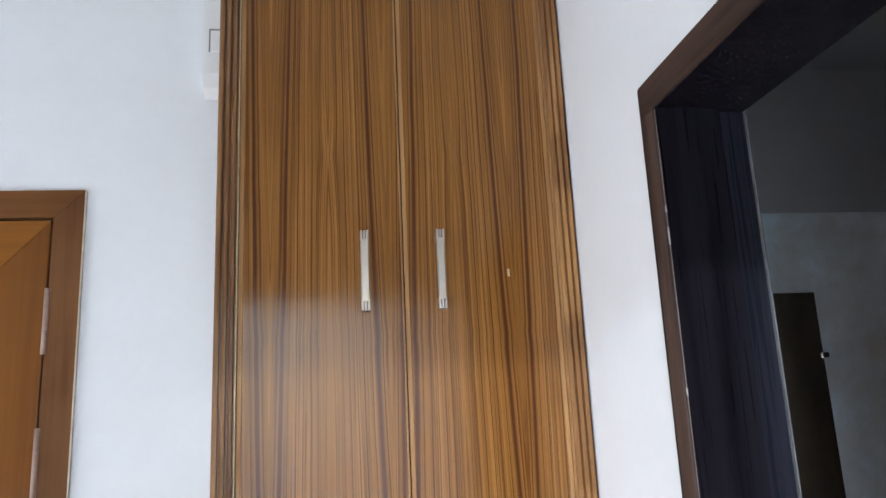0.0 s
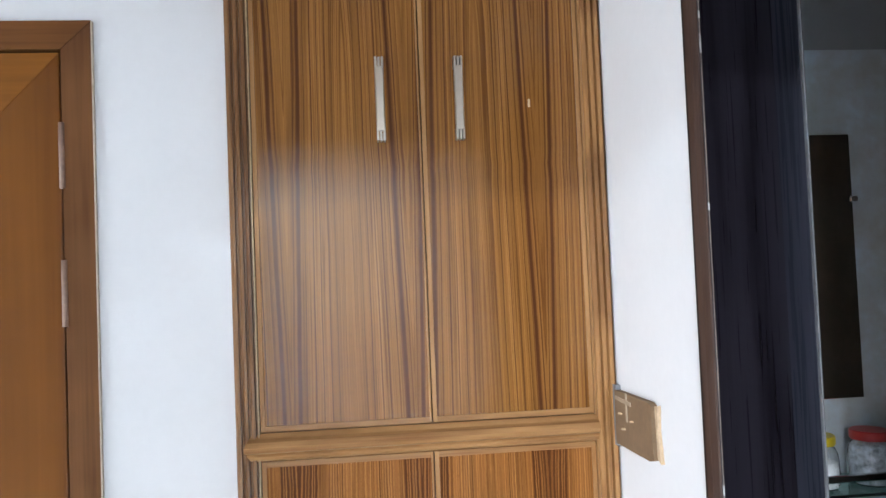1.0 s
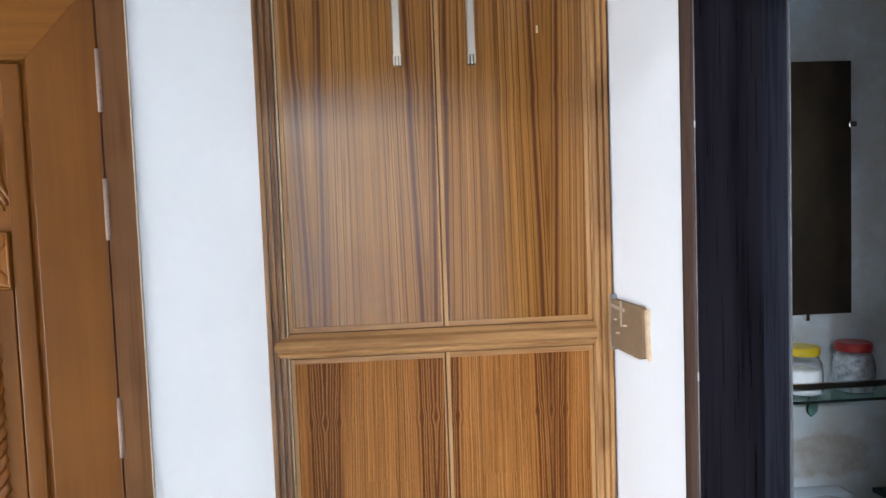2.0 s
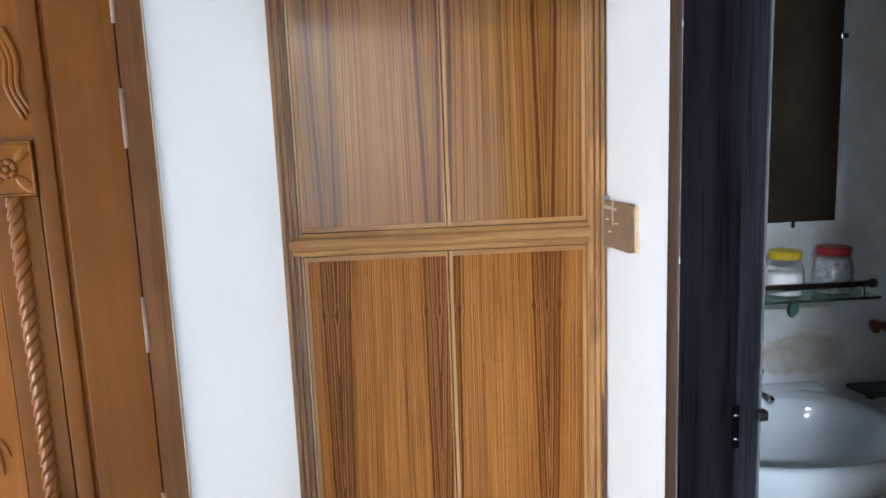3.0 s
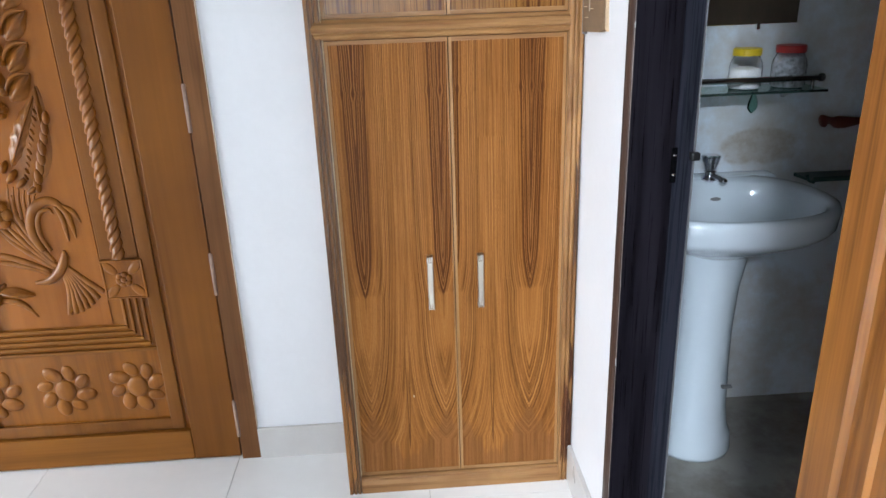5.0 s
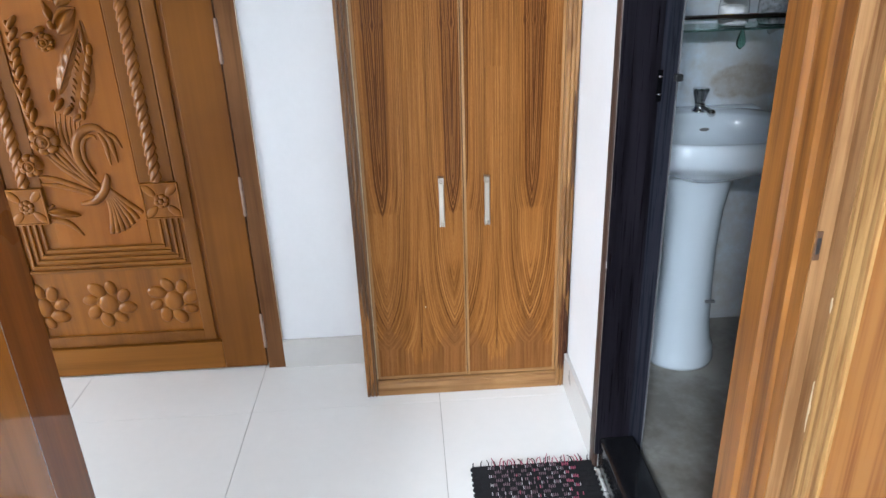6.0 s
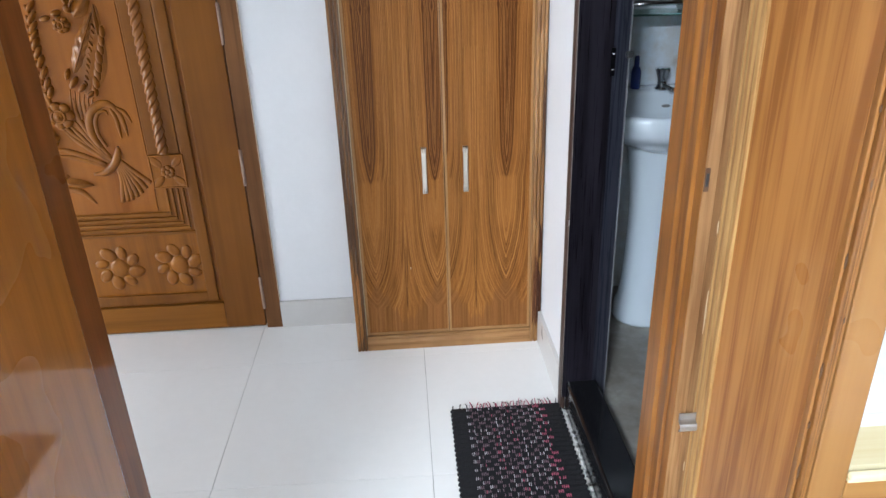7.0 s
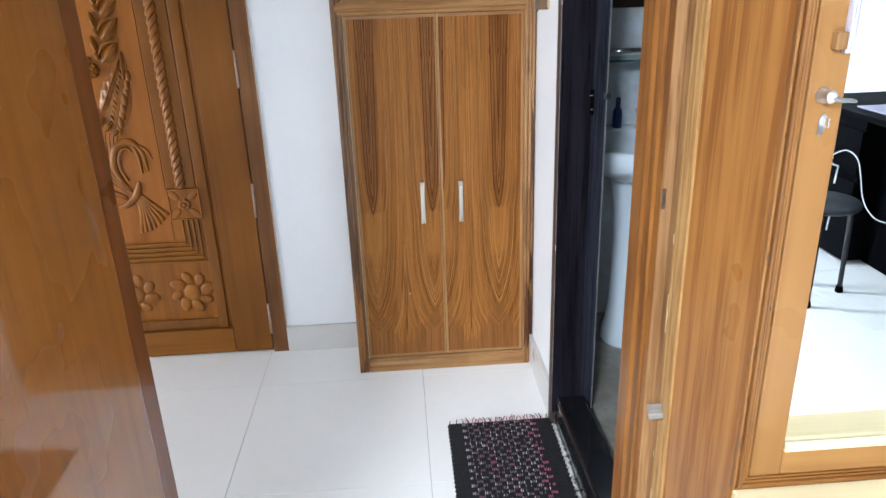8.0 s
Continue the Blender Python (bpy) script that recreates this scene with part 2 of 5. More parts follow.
M_LIPX = wood("pale_rail_wood", (0.47, 0.255, 0.105), (0.30, 0.142, 0.055), "x", 0.4, 60, 0.8, 0.2, 0.3, 0.45)
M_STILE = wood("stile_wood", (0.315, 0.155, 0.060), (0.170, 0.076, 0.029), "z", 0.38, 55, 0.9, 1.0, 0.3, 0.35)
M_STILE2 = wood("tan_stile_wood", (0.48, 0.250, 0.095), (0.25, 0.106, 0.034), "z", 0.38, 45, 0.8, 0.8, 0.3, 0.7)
M_TEAK = wood("carved_teak", (0.350, 0.124, 0.014), (0.225, 0.072, 0.007), "z", 0.34, 22, 0.5, 0.60, 0.2)
M_TEAKS = wood("teak_stile", (0.285, 0.106, 0.018), (0.195, 0.068, 0.011), "z", 0.36, 16, 0.4, 0.3, 0.3)
M_TEAK_PANEL = wood("golden_teak_panel", (0.400, 0.138, 0.020), (0.292, 0.091, 0.012), "z", 0.34, 18, 0.4, 0.40, 0.2)
M_TEAKF = wood("teak_frame", (0.330, 0.154, 0.059), (0.195, 0.085, 0.032), "z", 0.42, 26, 0.6, 0.2, 0.5, 0.40)
M_LEAF = wood("bedroom_door_veneer", (0.375, 0.132, 0.019), (0.275, 0.090, 0.012), "z", 0.25, 45, 0.3, 0.8, 0.15, relief=0.0)
M_LEAF.node_tree.nodes["Principled BSDF"].inputs["Coat Weight"].default_value = 1.0
M_LEAF.node_tree.nodes["Principled BSDF"].inputs["Coat Roughness"].default_value = 0.035
# hinge-side lining: its shade is put into this darker red-brown
M_LEAFJ = wood("shaded_red_jamb", (0.270, 0.080, 0.017), (0.165, 0.046, 0.010), "z", 0.3, 30, 0.5, 0.4, 0.2)
_b = M_LEAFJ.node_tree.nodes["Principled BSDF"]
_b.inputs["Coat Weight"].default_value, _b.inputs["Specular IOR Level"].default_value = 0.7, 0.05
_b.inputs["Coat Roughness"].default_value = 0.05
M_JAMB = wood("orange_jamb", (0.310, 0.121, 0.026), (0.155, 0.053, 0.011), "z", 0.34, 45, 0.8, 0.4, 0.2)
M_RAW = wood("bare_rebate_wood", (0.41, 0.225, 0.100), (0.255, 0.122, 0.048), "z", 0.55, 85, 1.1, 0.0, 0.3, 0.3, relief=0.4)
M_PALE = wood("bare_pale_edge", (0.49, 0.282, 0.108), (0.33, 0.160, 0.055), "z", 0.5, 150, 0.9, 0.1, 0.2, relief=0.4)
M_PANEL = wood("veneer_side_panel", (0.425, 0.182, 0.050), (0.262, 0.096, 0.022), "z", 0.3, 42, 1.1, 0.5, 0.2)
M_MOULD = wood("brown_moulding", (0.340, 0.146, 0.042), (0.205, 0.080, 0.022), "z", 0.35, 60, 0.8, 0.4, 0.3)
M_WORN = wood("dark_worn_wood", (0.170, 0.090, 0.052), (0.095, 0.046, 0.028), "z", 0.6, 40, 0.7, 0.0, 0.3)
M_WORNR = wood("red_worn_wood", (0.190, 0.070, 0.028), (0.080, 0.028, 0.014), "z", 0.6, 30, 0.9, 0.0, 0.3)
M_BARE = wood("bare_orange_wood", (0.47, 0.215, 0.070), (0.33, 0.135, 0.042), "z", 0.5, 50, 0.6, 0.1, 0.2)
M_STILEM = wood("light_mirror_frame", (0.335, 0.160, 0.054), (0.262, 0.116, 0.036), "z", 0.3, 20, 0.4, 0.4, 0.15)
M_STILEMX = wood("light_mirror_rail", (0.395, 0.200, 0.068), (0.315, 0.145, 0.043), "x", 0.3, 20, 0.4, 0.4, 0.15)
M_LEDGE = wood("pale_ledge_wood", (0.85, 0.71, 0.45), (0.76, 0.58, 0.32), "x", 0.3, 20, 0.3, 0.4, 0.1)
M_BLACKW = wood("black_wenge", (0.014, 0.012, 0.017), (0.005, 0.004, 0.006), "z", 0.3, 40, 0.8, 0.3, 0.0, relief=0.0)
M_BLACKI = wood("dark_wenge_rebate", (0.027, 0.028, 0.040), (0.014, 0.015, 0.021), "z", 0.28, 30, 0.6, 0.4, 0.0, relief=0.0)
M_CASE = wood("brown_casing", (0.088, 0.055, 0.044), (0.045, 0.027, 0.022), "z", 0.45, 40, 0.7, 0.1, 0.2)
M_RUBBED = plain("rubbed_arris", (0.26, 0.21, 0.19), 0.5, var=0.4, scale=30)
M_EDGE = plain("chipped_white_edge", (0.56, 0.40, 0.23), 0.6, var=0.4, scale=60)
M_EDGE2 = plain("pale_grey_edge", (0.21, 0.21, 0.22), 0.5, var=0.3, scale=60)
M_SATIN = plain("satin_chrome", (0.80, 0.80, 0.80), 0.34, 1.0, 0.05)
M_CATCH = plain("worn_steel", (0.48, 0.47, 0.46), 0.38, 1.0, 0.3)
M_SEAL = plain("white_sealant", (0.58, 0.57, 0.56), 0.6, var=0.3, scale=60)
M_CHIP = plain("pale_splinter", (0.50, 0.36, 0.22), 0.6, var=0.2, scale=60)
M_CREAM = plain("cream_sealant", (0.55, 0.47, 0.38), 0.7, var=0.4, scale=50)
M_GRANITE = plain("black_granite", (0.010, 0.010, 0.012), 0.12, var=0.5, scale=40, fine=300)
M_CHROME = plain("chrome", (0.75, 0.75, 0.76), 0.12, 1.0, 0.05)
M_STEEL = plain("satin_steel", (0.36, 0.345, 0.33), 0.42, 1.0, 0.12)
M_HANDLE = plain("brushed_steel", (0.47, 0.415, 0.35), 0.36, 1.0, 0.12)
M_HINGE = plain("copper_grey_hinge", (0.36, 0.235, 0.18), 0.5, 0.1, 0.3, 30)
M_CERAMIC = plain("white_ceramic", (0.74, 0.82, 0.90), 0.12, var=0.02, coat=0.5)
M_BWALL = marble("bath_wall_tile", (0.72, 0.80, 0.89), (0.54, 0.51, 0.48), 0.3, 2.6, (1.10, 0.915, 0.14, 0.065, (0.40, 0.335, 0.27)))
# brown kept dark to hold down light bounced off unseen walls
M_BWALL2 = marble("bath_wall_low_bounce_tile", (0.075, 0.055, 0.038), (0.038, 0.028, 0.020), 0.35, 3.0)
# bath ceiling and upper wall: lack of light put into a grey paint
M_BCEIL = plain("dimmed_ceiling_paint", (0.36, 0.36, 0.38), 0.7, var=0.06)
M_BFLOOR = marble("bath_floor_tile", (0.36, 0.34, 0.31), (0.19, 0.165, 0.14), 0.3, 3.5)
M_GLASS = glass("clear_glass")
M_GREENGLASS = glass("green_edge_glass", (0.45, 0.75, 0.66))
M_YELLOW = plain("yellow_plastic", (0.75, 0.52, 0.02), 0.35, var=0.06)
M_RED = plain("red_plastic", (0.45, 0.03, 0.025), 0.35, var=0.08)
M_REDBROWN = plain("red_brown_plastic", (0.17, 0.030, 0.018), 0.4, var=0.2)
M_TEAL = plain("teal_plastic", (0.009, 0.07, 0.068), 0.4, var=0.2)
M_BLUE = plain("navy_plastic", (0.012, 0.03, 0.16), 0.35, var=0.1)
M_WHITE = plain("white_plastic", (0.78, 0.78, 0.78), 0.35, var=0.03)
M_LILAC = plain("lilac_plastic", (0.52, 0.49, 0.56), 0.4, var=0.05)
M_GREY = plain("grey_plastic", (0.22, 0.22, 0.23), 0.5, var=0.1)
M_POWDER = plain("white_powder", (0.75, 0.75, 0.76), 0.9, var=0.1, scale=60, bumpy=0.4)
M_WRAP = plain("crumpled_wrapping", (0.58, 0.61, 0.66), 0.3, var=0.85, scale=70, bumpy=0.8, fine=110)
M_CARD = plain("brown_cardboard", (0.21, 0.13, 0.07), 0.8, var=0.2, scale=30, bumpy=0.2)
M_TAPE = plain("clear_tape", (0.48, 0.38, 0.28), 0.2, var=0.2, scale=40)
M_TORN = plain("torn_cardboard", (0.58, 0.42, 0.27), 0.9, var=0.3, scale=60)
M_MATBLK = plain("black_cotton", (0.006, 0.006, 0.009), 0.95, var=0.5, scale=200, bumpy=0.8, fine=500)
M_MATWHT = plain("white_yarn", (0.50, 0.48, 0.50), 0.95, var=0.3, scale=90)
M_MATPNK = plain("pink_yarn", (0.42, 0.09, 0.15), 0.95, var=0.3, scale=90)
M_MATGRY = plain("grey_plum_yarn", (0.20, 0.125, 0.155), 0.95, var=0.5, scale=90)
M_BLACK = plain("black_lacquer", (0.003, 0.003, 0.004), 0.6, var=0.3, scale=12)
M_BLACK.node_tree.nodes["Principled BSDF"].inputs["Specular IOR Level"].default_value = 0.02
M_BLKMET = plain("black_painted_steel", (0.02, 0.02, 0.022), 0.35, var=0.2)
M_SEAT = plain("grey_black_vinyl", (0.025, 0.028, 0.032), 0.5, var=0.2)
M_PAPER = plain("paper", (0.42, 0.40, 0.50), 0.8, var=0.05)
M_PURPLE = plain("purple_cloth", (0.12, 0.05, 0.17), 0.8, var=0.4, scale=40)
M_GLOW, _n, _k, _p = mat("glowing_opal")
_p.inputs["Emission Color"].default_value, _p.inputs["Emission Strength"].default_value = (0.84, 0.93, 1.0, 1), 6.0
M_MIRROR = plain("silvered_mirror", (0.75, 0.785, 0.80), 0.02, 1.0, 0.01)
M_MIRROR.node_tree.nodes["Principled BSDF"].inputs["Roughness"].default_value = 0.0
for _l in list(M_MIRROR.node_tree.links):
    if _l.to_socket.name == "Roughness":
        M_MIRROR.node_tree.links.remove(_l)

# building helpers


def thing(name, at, label="", category="", group="", kind=""):
    """An Empty at the base of a thing."""
    ob = new(name)
    ob.empty_display_size = 0.05
    ob.location = at
    return tagged(ob, label, category, group, kind)


def mesh_object(name, bm, material, smooth=False):
    me = bpy.data.meshes.new(name)
    bmesh.ops.recalc_face_normals(bm, faces=bm.faces[:])
    bm.to_mesh(me)
    bm.free()
    me.materials.append(material)
    for f in me.polygons:
        f.use_smooth = smooth
    return new(name, me)


def part(name, bm, material, parent, label="", smooth=False, kind=""):
    """One mesh object under a thing or a part; its vertices are in world places."""
    ob = mesh_object(name, bm, material, smooth)
    ob.parent = parent
    top = parent if parent.parent is None else parent.parent
    if parent.type == "EMPTY":
        ob.matrix_parent_inverse = Matrix.Translation(parent.location).inverted()
    return tagged(ob, label, kind=kind)


def box(x0, x1, y0, y1, z0, z1, bevel=0.0, bm=None):
    """A box, with its edges rounded off by bevel."""
    own = bmesh.new()
    m = Matrix.Translation(((x0 + x1) / 2, (y0 + y1) / 2, (z0 + z1) / 2)) @ Matrix.Diagonal((abs(x1 - x0), abs(y1 - y0), abs(z1 - z0), 1))
    bmesh.ops.create_cube(own, size=1, matrix=m)
    if bevel:
        bmesh.ops.bevel(own, geom=own.edges[:], offset=bevel, segments=2, profile=0.6, affect="EDGES", clamp_overlap=True)
    return join(bm, own)


def join(bm, own):
    if bm is None:
        return own
    me = bpy.data.meshes.new("joined")
    own.to_mesh(me)
    own.free()
    bm.from_mesh(me)
    bpy.data.meshes.remove(me)
    return bm


def extrude(profile, axis, a0, a1, bm=None):
    """A closed outline of (u, v) drawn out along an axis: x takes (y, z), y takes (x, z), z takes (x, y)."""
    own = bmesh.new()

    def place(u, v, a):
        return {"x": (a, u, v), "y": (u, a, v), "z": (u, v, a)}[axis]
    lo = [own.verts.new(place(u, v, a0)) for u, v in profile]
    hi = [own.verts.new(place(u, v, a1)) for u, v in profile]
    k = len(profile)
    for i in range(k):
        own.faces.new((lo[i], lo[(i + 1) % k], hi[(i + 1) % k], hi[i]))
    own.faces.new(lo[::-1])
    own.faces.new(hi)
    bmesh.ops.recalc_face_normals(own, faces=own.faces[:])
    return join(bm, own)


def tube(points, radii, seg=8, flat=1.0, bm=None):
    """A rounded rope along points with a radius at each."""
    own = bmesh.new()
    pts = [Vector(p) for p in points]
    rings = []
    for i, p in enumerate(pts):
        d = (pts[min(i + 1, len(pts) - 1)] - pts[max(i - 1, 0)]).normalized()
        side = d.cross(Vector((0, 1, 0)))
        side = side.normalized() if side.length > 1e-3 else Vector((1, 0, 0))
        up = side.cross(d).normalized()
        r = radii[i] if not isinstance(radii, (int, float)) else radii
        rings.append([own.verts.new(p + side * r * math.cos(a) + up * r * flat * math.sin(a)) for a in (2 * math.pi * j / seg for j in range(seg))])
    for a, b in zip(rings, rings[1:]):
        for j in range(seg):
            own.faces.new((a[j], a[(j + 1) % seg], b[(j + 1) % seg], b[j]))
    own.faces.new(rings[0][::-1])
    own.faces.new(rings[-1])
    return join(bm, own)


def lathe(profile, at, seg=32, sx=1.0, sy=1.0, bm=None, closed=True):
    """A turned form: (radius, height) pairs round an upright axis, wider or deeper by sx, sy."""
    own = bmesh.new()
    rings = [[own.verts.new((at[0] + r * sx * math.cos(2 * math.pi * j / seg), at[1] + r * sy * math.sin(2 * math.pi * j / seg), at[2] + h)) for j in range(seg)] for r, h in profile]
    for a, b in zip(rings, rings[1:]):
        for j in range(seg):
            own.faces.new((a[j], a[(j + 1) % seg], b[(j + 1) % seg], b[j]))
    if closed:
        own.faces.new(rings[0][::-1])
        own.faces.new(rings[-1])
    return join(bm, own)


def spline(knots, n=24):
    """Smooth points through a few knots."""
    ks = [Vector(k) for k in knots]
    ks = [2 * ks[0] - ks[1]] + ks + [2 * ks[-1] - ks[-2]]
    out = []
    spans = len(ks) - 3
    for i in range(n + 1):
        u = min(i / n * spans, spans - 1e-6)
        j, t = int(u), u - int(u)
        a, b, c, d = ks[j:j + 4]
        out.append(0.5 * ((2 * b) + (c - a) * t + (2 * a - 5 * b + 4 * c - d) * t * t + (3 * b - a - 3 * c + d) * t ** 3))
    return out

# large structure
HALL_BACK, RIGHT = 1.408, 0.45


def wall(name, *boxes, material=M_WALL):
    bm = bmesh.new()
    for b in boxes:
        box(*b, bm=bm)
    ob = mesh_object(name, bm, material)
    return tagged(ob, "smooth plastered wall painted cool white", "wall", kind="structure")


wall("wall_north", (-3.3, -1.576, HALL_BACK, 1.62, 0, 2.75), (-0.512, RIGHT, HALL_BACK, 1.62, 0, 2.75), (-1.576, -0.512, HALL_BACK, 1.62, 2.133, 2.75))
wall("wall_bath_side", (RIGHT, 0.572, 0.835, 1.408, 0, 2.75), (RIGHT, 0.572, 0.11, 0.835, 2.102, 2.75))
wall("wall_doorway", (-3.3, -0.62, -0.115, 0.105, 0, 2.75), (0.49, 0.572, -0.115, 0.105, 0, 2.75), (-0.62, 0.49, -0.115, 0.105, 2.09, 2.75),
     (0.572, 3.0, -0.115, 0.0, 0, 2.75))
wall("wall_west", (-3.5, -3.3, -0.11, 1.62, 0, 0.2), (-3.5, -3.3, -0.11, 1.62, 2.15, 2.75), (-3.5, -3.3, 1.1, 1.62, 0.2, 2.15), (-3.5, -3.3, -0.11, 0.12, 0.2, 2.15))
wall("wall_bedroom_back", (-3.3, -1.45, -4.4, -4.25, 0, 2.75), (0.35, 3.0, -4.4, -4.25, 0, 2.75), (-1.45, 0.35, -4.4, -4.25, 0, 1.2), (-1.45, 0.35, -4.4, -4.25, 2.55, 2.75))
wall("wall_bedroom_left", (-3.5, -3.3, -4.25, -0.115, 0, 2.75))
wall("wall_bedroom_right", (2.95, 3.1, -4.25, -0.115, 0, 2.75))


def window(name, axis, at, a0, a1, z0, z1):
    """A plain casement in an outer wall, with a pane that lets the day in."""
    w = thing(name, (at, a0, z0) if axis == "x" else (a0, at, z0), "white painted casement window, unseen and assumed", "window", kind="structure")
    t = 0.05

    def bar(b0, b1, c0, c1):
        return box(at - 0.03, at + 0.03, b0, b1, c0, c1, 0.004) if axis == "x" else box(b0, b1, at - 0.03, at + 0.03, c0, c1, 0.004)
    mid = (a0 + a1) / 2
    for b in ((a0, a0 + t, z0, z1), (a1 - t, a1, z0, z1), (a0 + t, a1 - t, z0, z0 + t), (a0 + t, a1 - t, z1 - t, z1), (mid - 0.025, mid + 0.025, z0 + t, z1 - t)):
        part("window_frame", bar(*b), M_WHITE, w)
    return w


# unseen: the first inferred from wardrobe glare, the second added to light the hall
window("window_1", "y", -4.32, -1.45, 0.35, 1.2, 2.55)
window("window_2", "x", -3.40, 0.12, 1.1, 0.2, 2.15)

ceil = mesh_object("ceiling", box(-3.5, 3.1, -4.4, 1.62, 2.75, 2.9), M_CEIL)
tagged(ceil, "plain white painted ceiling", "ceiling", kind="structure")

# bathroom shell
bw = wall("wall_bath_back", (0.572, 1.50, 1.54, 1.62, 0, 2.1), material=M_BWALL)
tagged(bw, "clouded grey and beige glazed wall tiling")
# unseen side and front walls, added dark to cut light bounced into the bathroom
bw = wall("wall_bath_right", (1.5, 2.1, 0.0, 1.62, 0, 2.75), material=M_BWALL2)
tagged(bw, "unseen clouded brown tiling, dark to cut bounced light")
bw = wall("wall_bath_lining", (0.572, 0.577, 0.855, 1.54, 0.02, 2.1), material=M_BWALL)
tagged(bw, "clouded grey glazed wall tiling")
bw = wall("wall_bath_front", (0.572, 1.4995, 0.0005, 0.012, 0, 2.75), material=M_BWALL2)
tagged(bw, "unseen clouded brown tiling, dark to cut bounced light")
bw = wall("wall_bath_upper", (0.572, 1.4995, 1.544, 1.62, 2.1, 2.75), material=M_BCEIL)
tagged(bw, "wall above the tiles, dimness put into its grey")
bf = mesh_object("floor_bath", box(0.56, 1.4995, 0.013, 1.5395, -0.1, 0.020), M_BFLOOR)
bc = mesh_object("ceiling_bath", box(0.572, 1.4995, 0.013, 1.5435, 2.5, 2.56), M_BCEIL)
tagged(bc, "bathroom ceiling, dimness put into its grey", "ceiling", kind="structure")
tagged(bf, "clouded grey beige bathroom floor tiles", "floor", kind="structure")

# floor bed, with the tiles laid on it at the end of the file
floor = mesh_object("floor", box(-3.5, 3.1, -4.4, 1.62, -0.2, -0.104), M_GROUT)
tagged(floor, "glossy white porcelain floor tiles with thin joints", "floor", kind="structure")
part("joint", box(-3.5, 0.56, -4.4, 1.62, -0.1, -0.003, bm=box(0.56, 3.1, -4.4, 0.0, -0.1, -0.003)), M_GROUT, floor)


def skirting(name, prof_axis, b):
    ob = mesh_object(name, box(*b, 0.002), M_SKIRT)
    return tagged(ob, "pale grey glazed skirting tile", "baseboard", kind="structure")


skirting("baseboard", "x", (-0.511, -0.214, 1.396, 1.408, 0, 0.11))
skirting("baseboard", "y", (0.438, 0.45, 0.838, 1.19, 0, 0.125))
skirting("baseboard", "x", (-3.3, -1.585, 1.396, 1.408, 0, 0.11))
skirting("baseboard", "y", (2.938, 2.95, -4.25, -0.12, 0, 0.1))

# carved main door
main = thing("door_1", (-1.06, 1.45, 0), "closed carved teak main door with flowers, twisted columns and ridges", "door", kind="structure")
FO, FI, LO = -0.528, -0.586, -1.592
part("frame_post", extrude([(FO, 0), (FO, 2.1295), (FI, 2.0748), (FI, 0)], "y", 1.424, 1.54), M_TEAKF, main, "dull brown frame post")
part("frame_post", extrude([(LO, 0), (LO, 2.1295), (-1.534, 2.0748), (-1.534, 0)], "y", 1.424, 1.54), M_TEAKF, main, "dull brown frame post")
M_TEAKFX = wood("teak_frame_head", (0.300, 0.126, 0.038), (0.190, 0.074, 0.022), "x", 0.42, 26, 0.6, 0.2, 0.4)
M_TEAKX = wood("carved_teak_rail", (0.315, 0.119, 0.019), (0.205, 0.072, 0.011), "x", 0.36, 22, 0.5, 0.2, 0.2)
part("frame_head", extrude([(LO, 2.132), (FO, 2.132), (FO, 2.13), (FI, 2.0755), (-1.534, 2.0755)], "y", 1.4235, 1.54), M_TEAKFX, main, "dull brown mitred frame head")
part("wall_bead", box(FO, FO + 0.0032, 1.423, 1.431, 0.115, 2.13, 0.001), M_CREAM, main, "cream sealant bead")

leaf = part("leaf", box(-1.531, -0.5925, 1.452, 1.478, 0.006, 2.071, 0.002), M_TEAK, main, "carved golden brown leaf")
SX, BZ, TZ = -0.738, 0.112, 1.915
part("stile", box(SX, -0.5925, 1.432, 1.453, 0.006, 2.071, 0.003), M_TEAKS, leaf)
part("stile", box(-1.531, -1.383, 1.432, 1.453, 0.006, 2.071, 0.003), M_TEAKS, leaf)
part("rail", box(-1.382, SX - 0.001, 1.4322, 1.453, 0.006, BZ, 0.003), M_TEAKX, leaf)
part("rail", extrude([(-1.383, TZ), (SX, TZ), (-0.592, 2.0705), (-1.529, 2.0705)], "y", 1.4312, 1.44), M_TEAKX, leaf)


def moulding(ix, iz, w, y, material, h):
    """A flat moulding with rounded edges that runs round the sunk field of the leaf."""
    a, b, c, d = -1.383 + ix, SX - ix, BZ + iz, TZ - iz
    bm = bmesh.new()
    for p, q in (((b - w, c), (b, d)), ((a, c), (a + w, d)), ((a + w - 0.004, c), (b - w + 0.004, c + w)), ((a + w - 0.004, d - w), (b - w + 0.004, d))):
        own = box(p[0], q[0], y, y + h, p[1], q[1])
        bmesh.ops.bevel(own, geom=own.edges[:], offset=h * 0.3, segments=3, profile=0.5, affect="EDGES", clamp_overlap=True)
        join(bm, own)
    return part("field_moulding", bm, material, leaf, smooth=True)


moulding(0.018, 0.006, 0.040, 1.4405, M_TEAKS, 0.0125)
panel = part("centre_panel", box(-1.208, -0.913, 1.4495, 1.4535, 0.492, 1.74, 0.001), M_TEAK_PANEL, leaf, "golden smooth panel behind the flowers")
for x0, x1 in ((-0.9085, -0.8015), (-1.3195, -1.2125)):
    part("column_ground", box(x0, x1, 1.4455, 1.4535, 0.701, 1.432, 0.002), M_TEAKS, leaf, "plain brown strip behind the column")


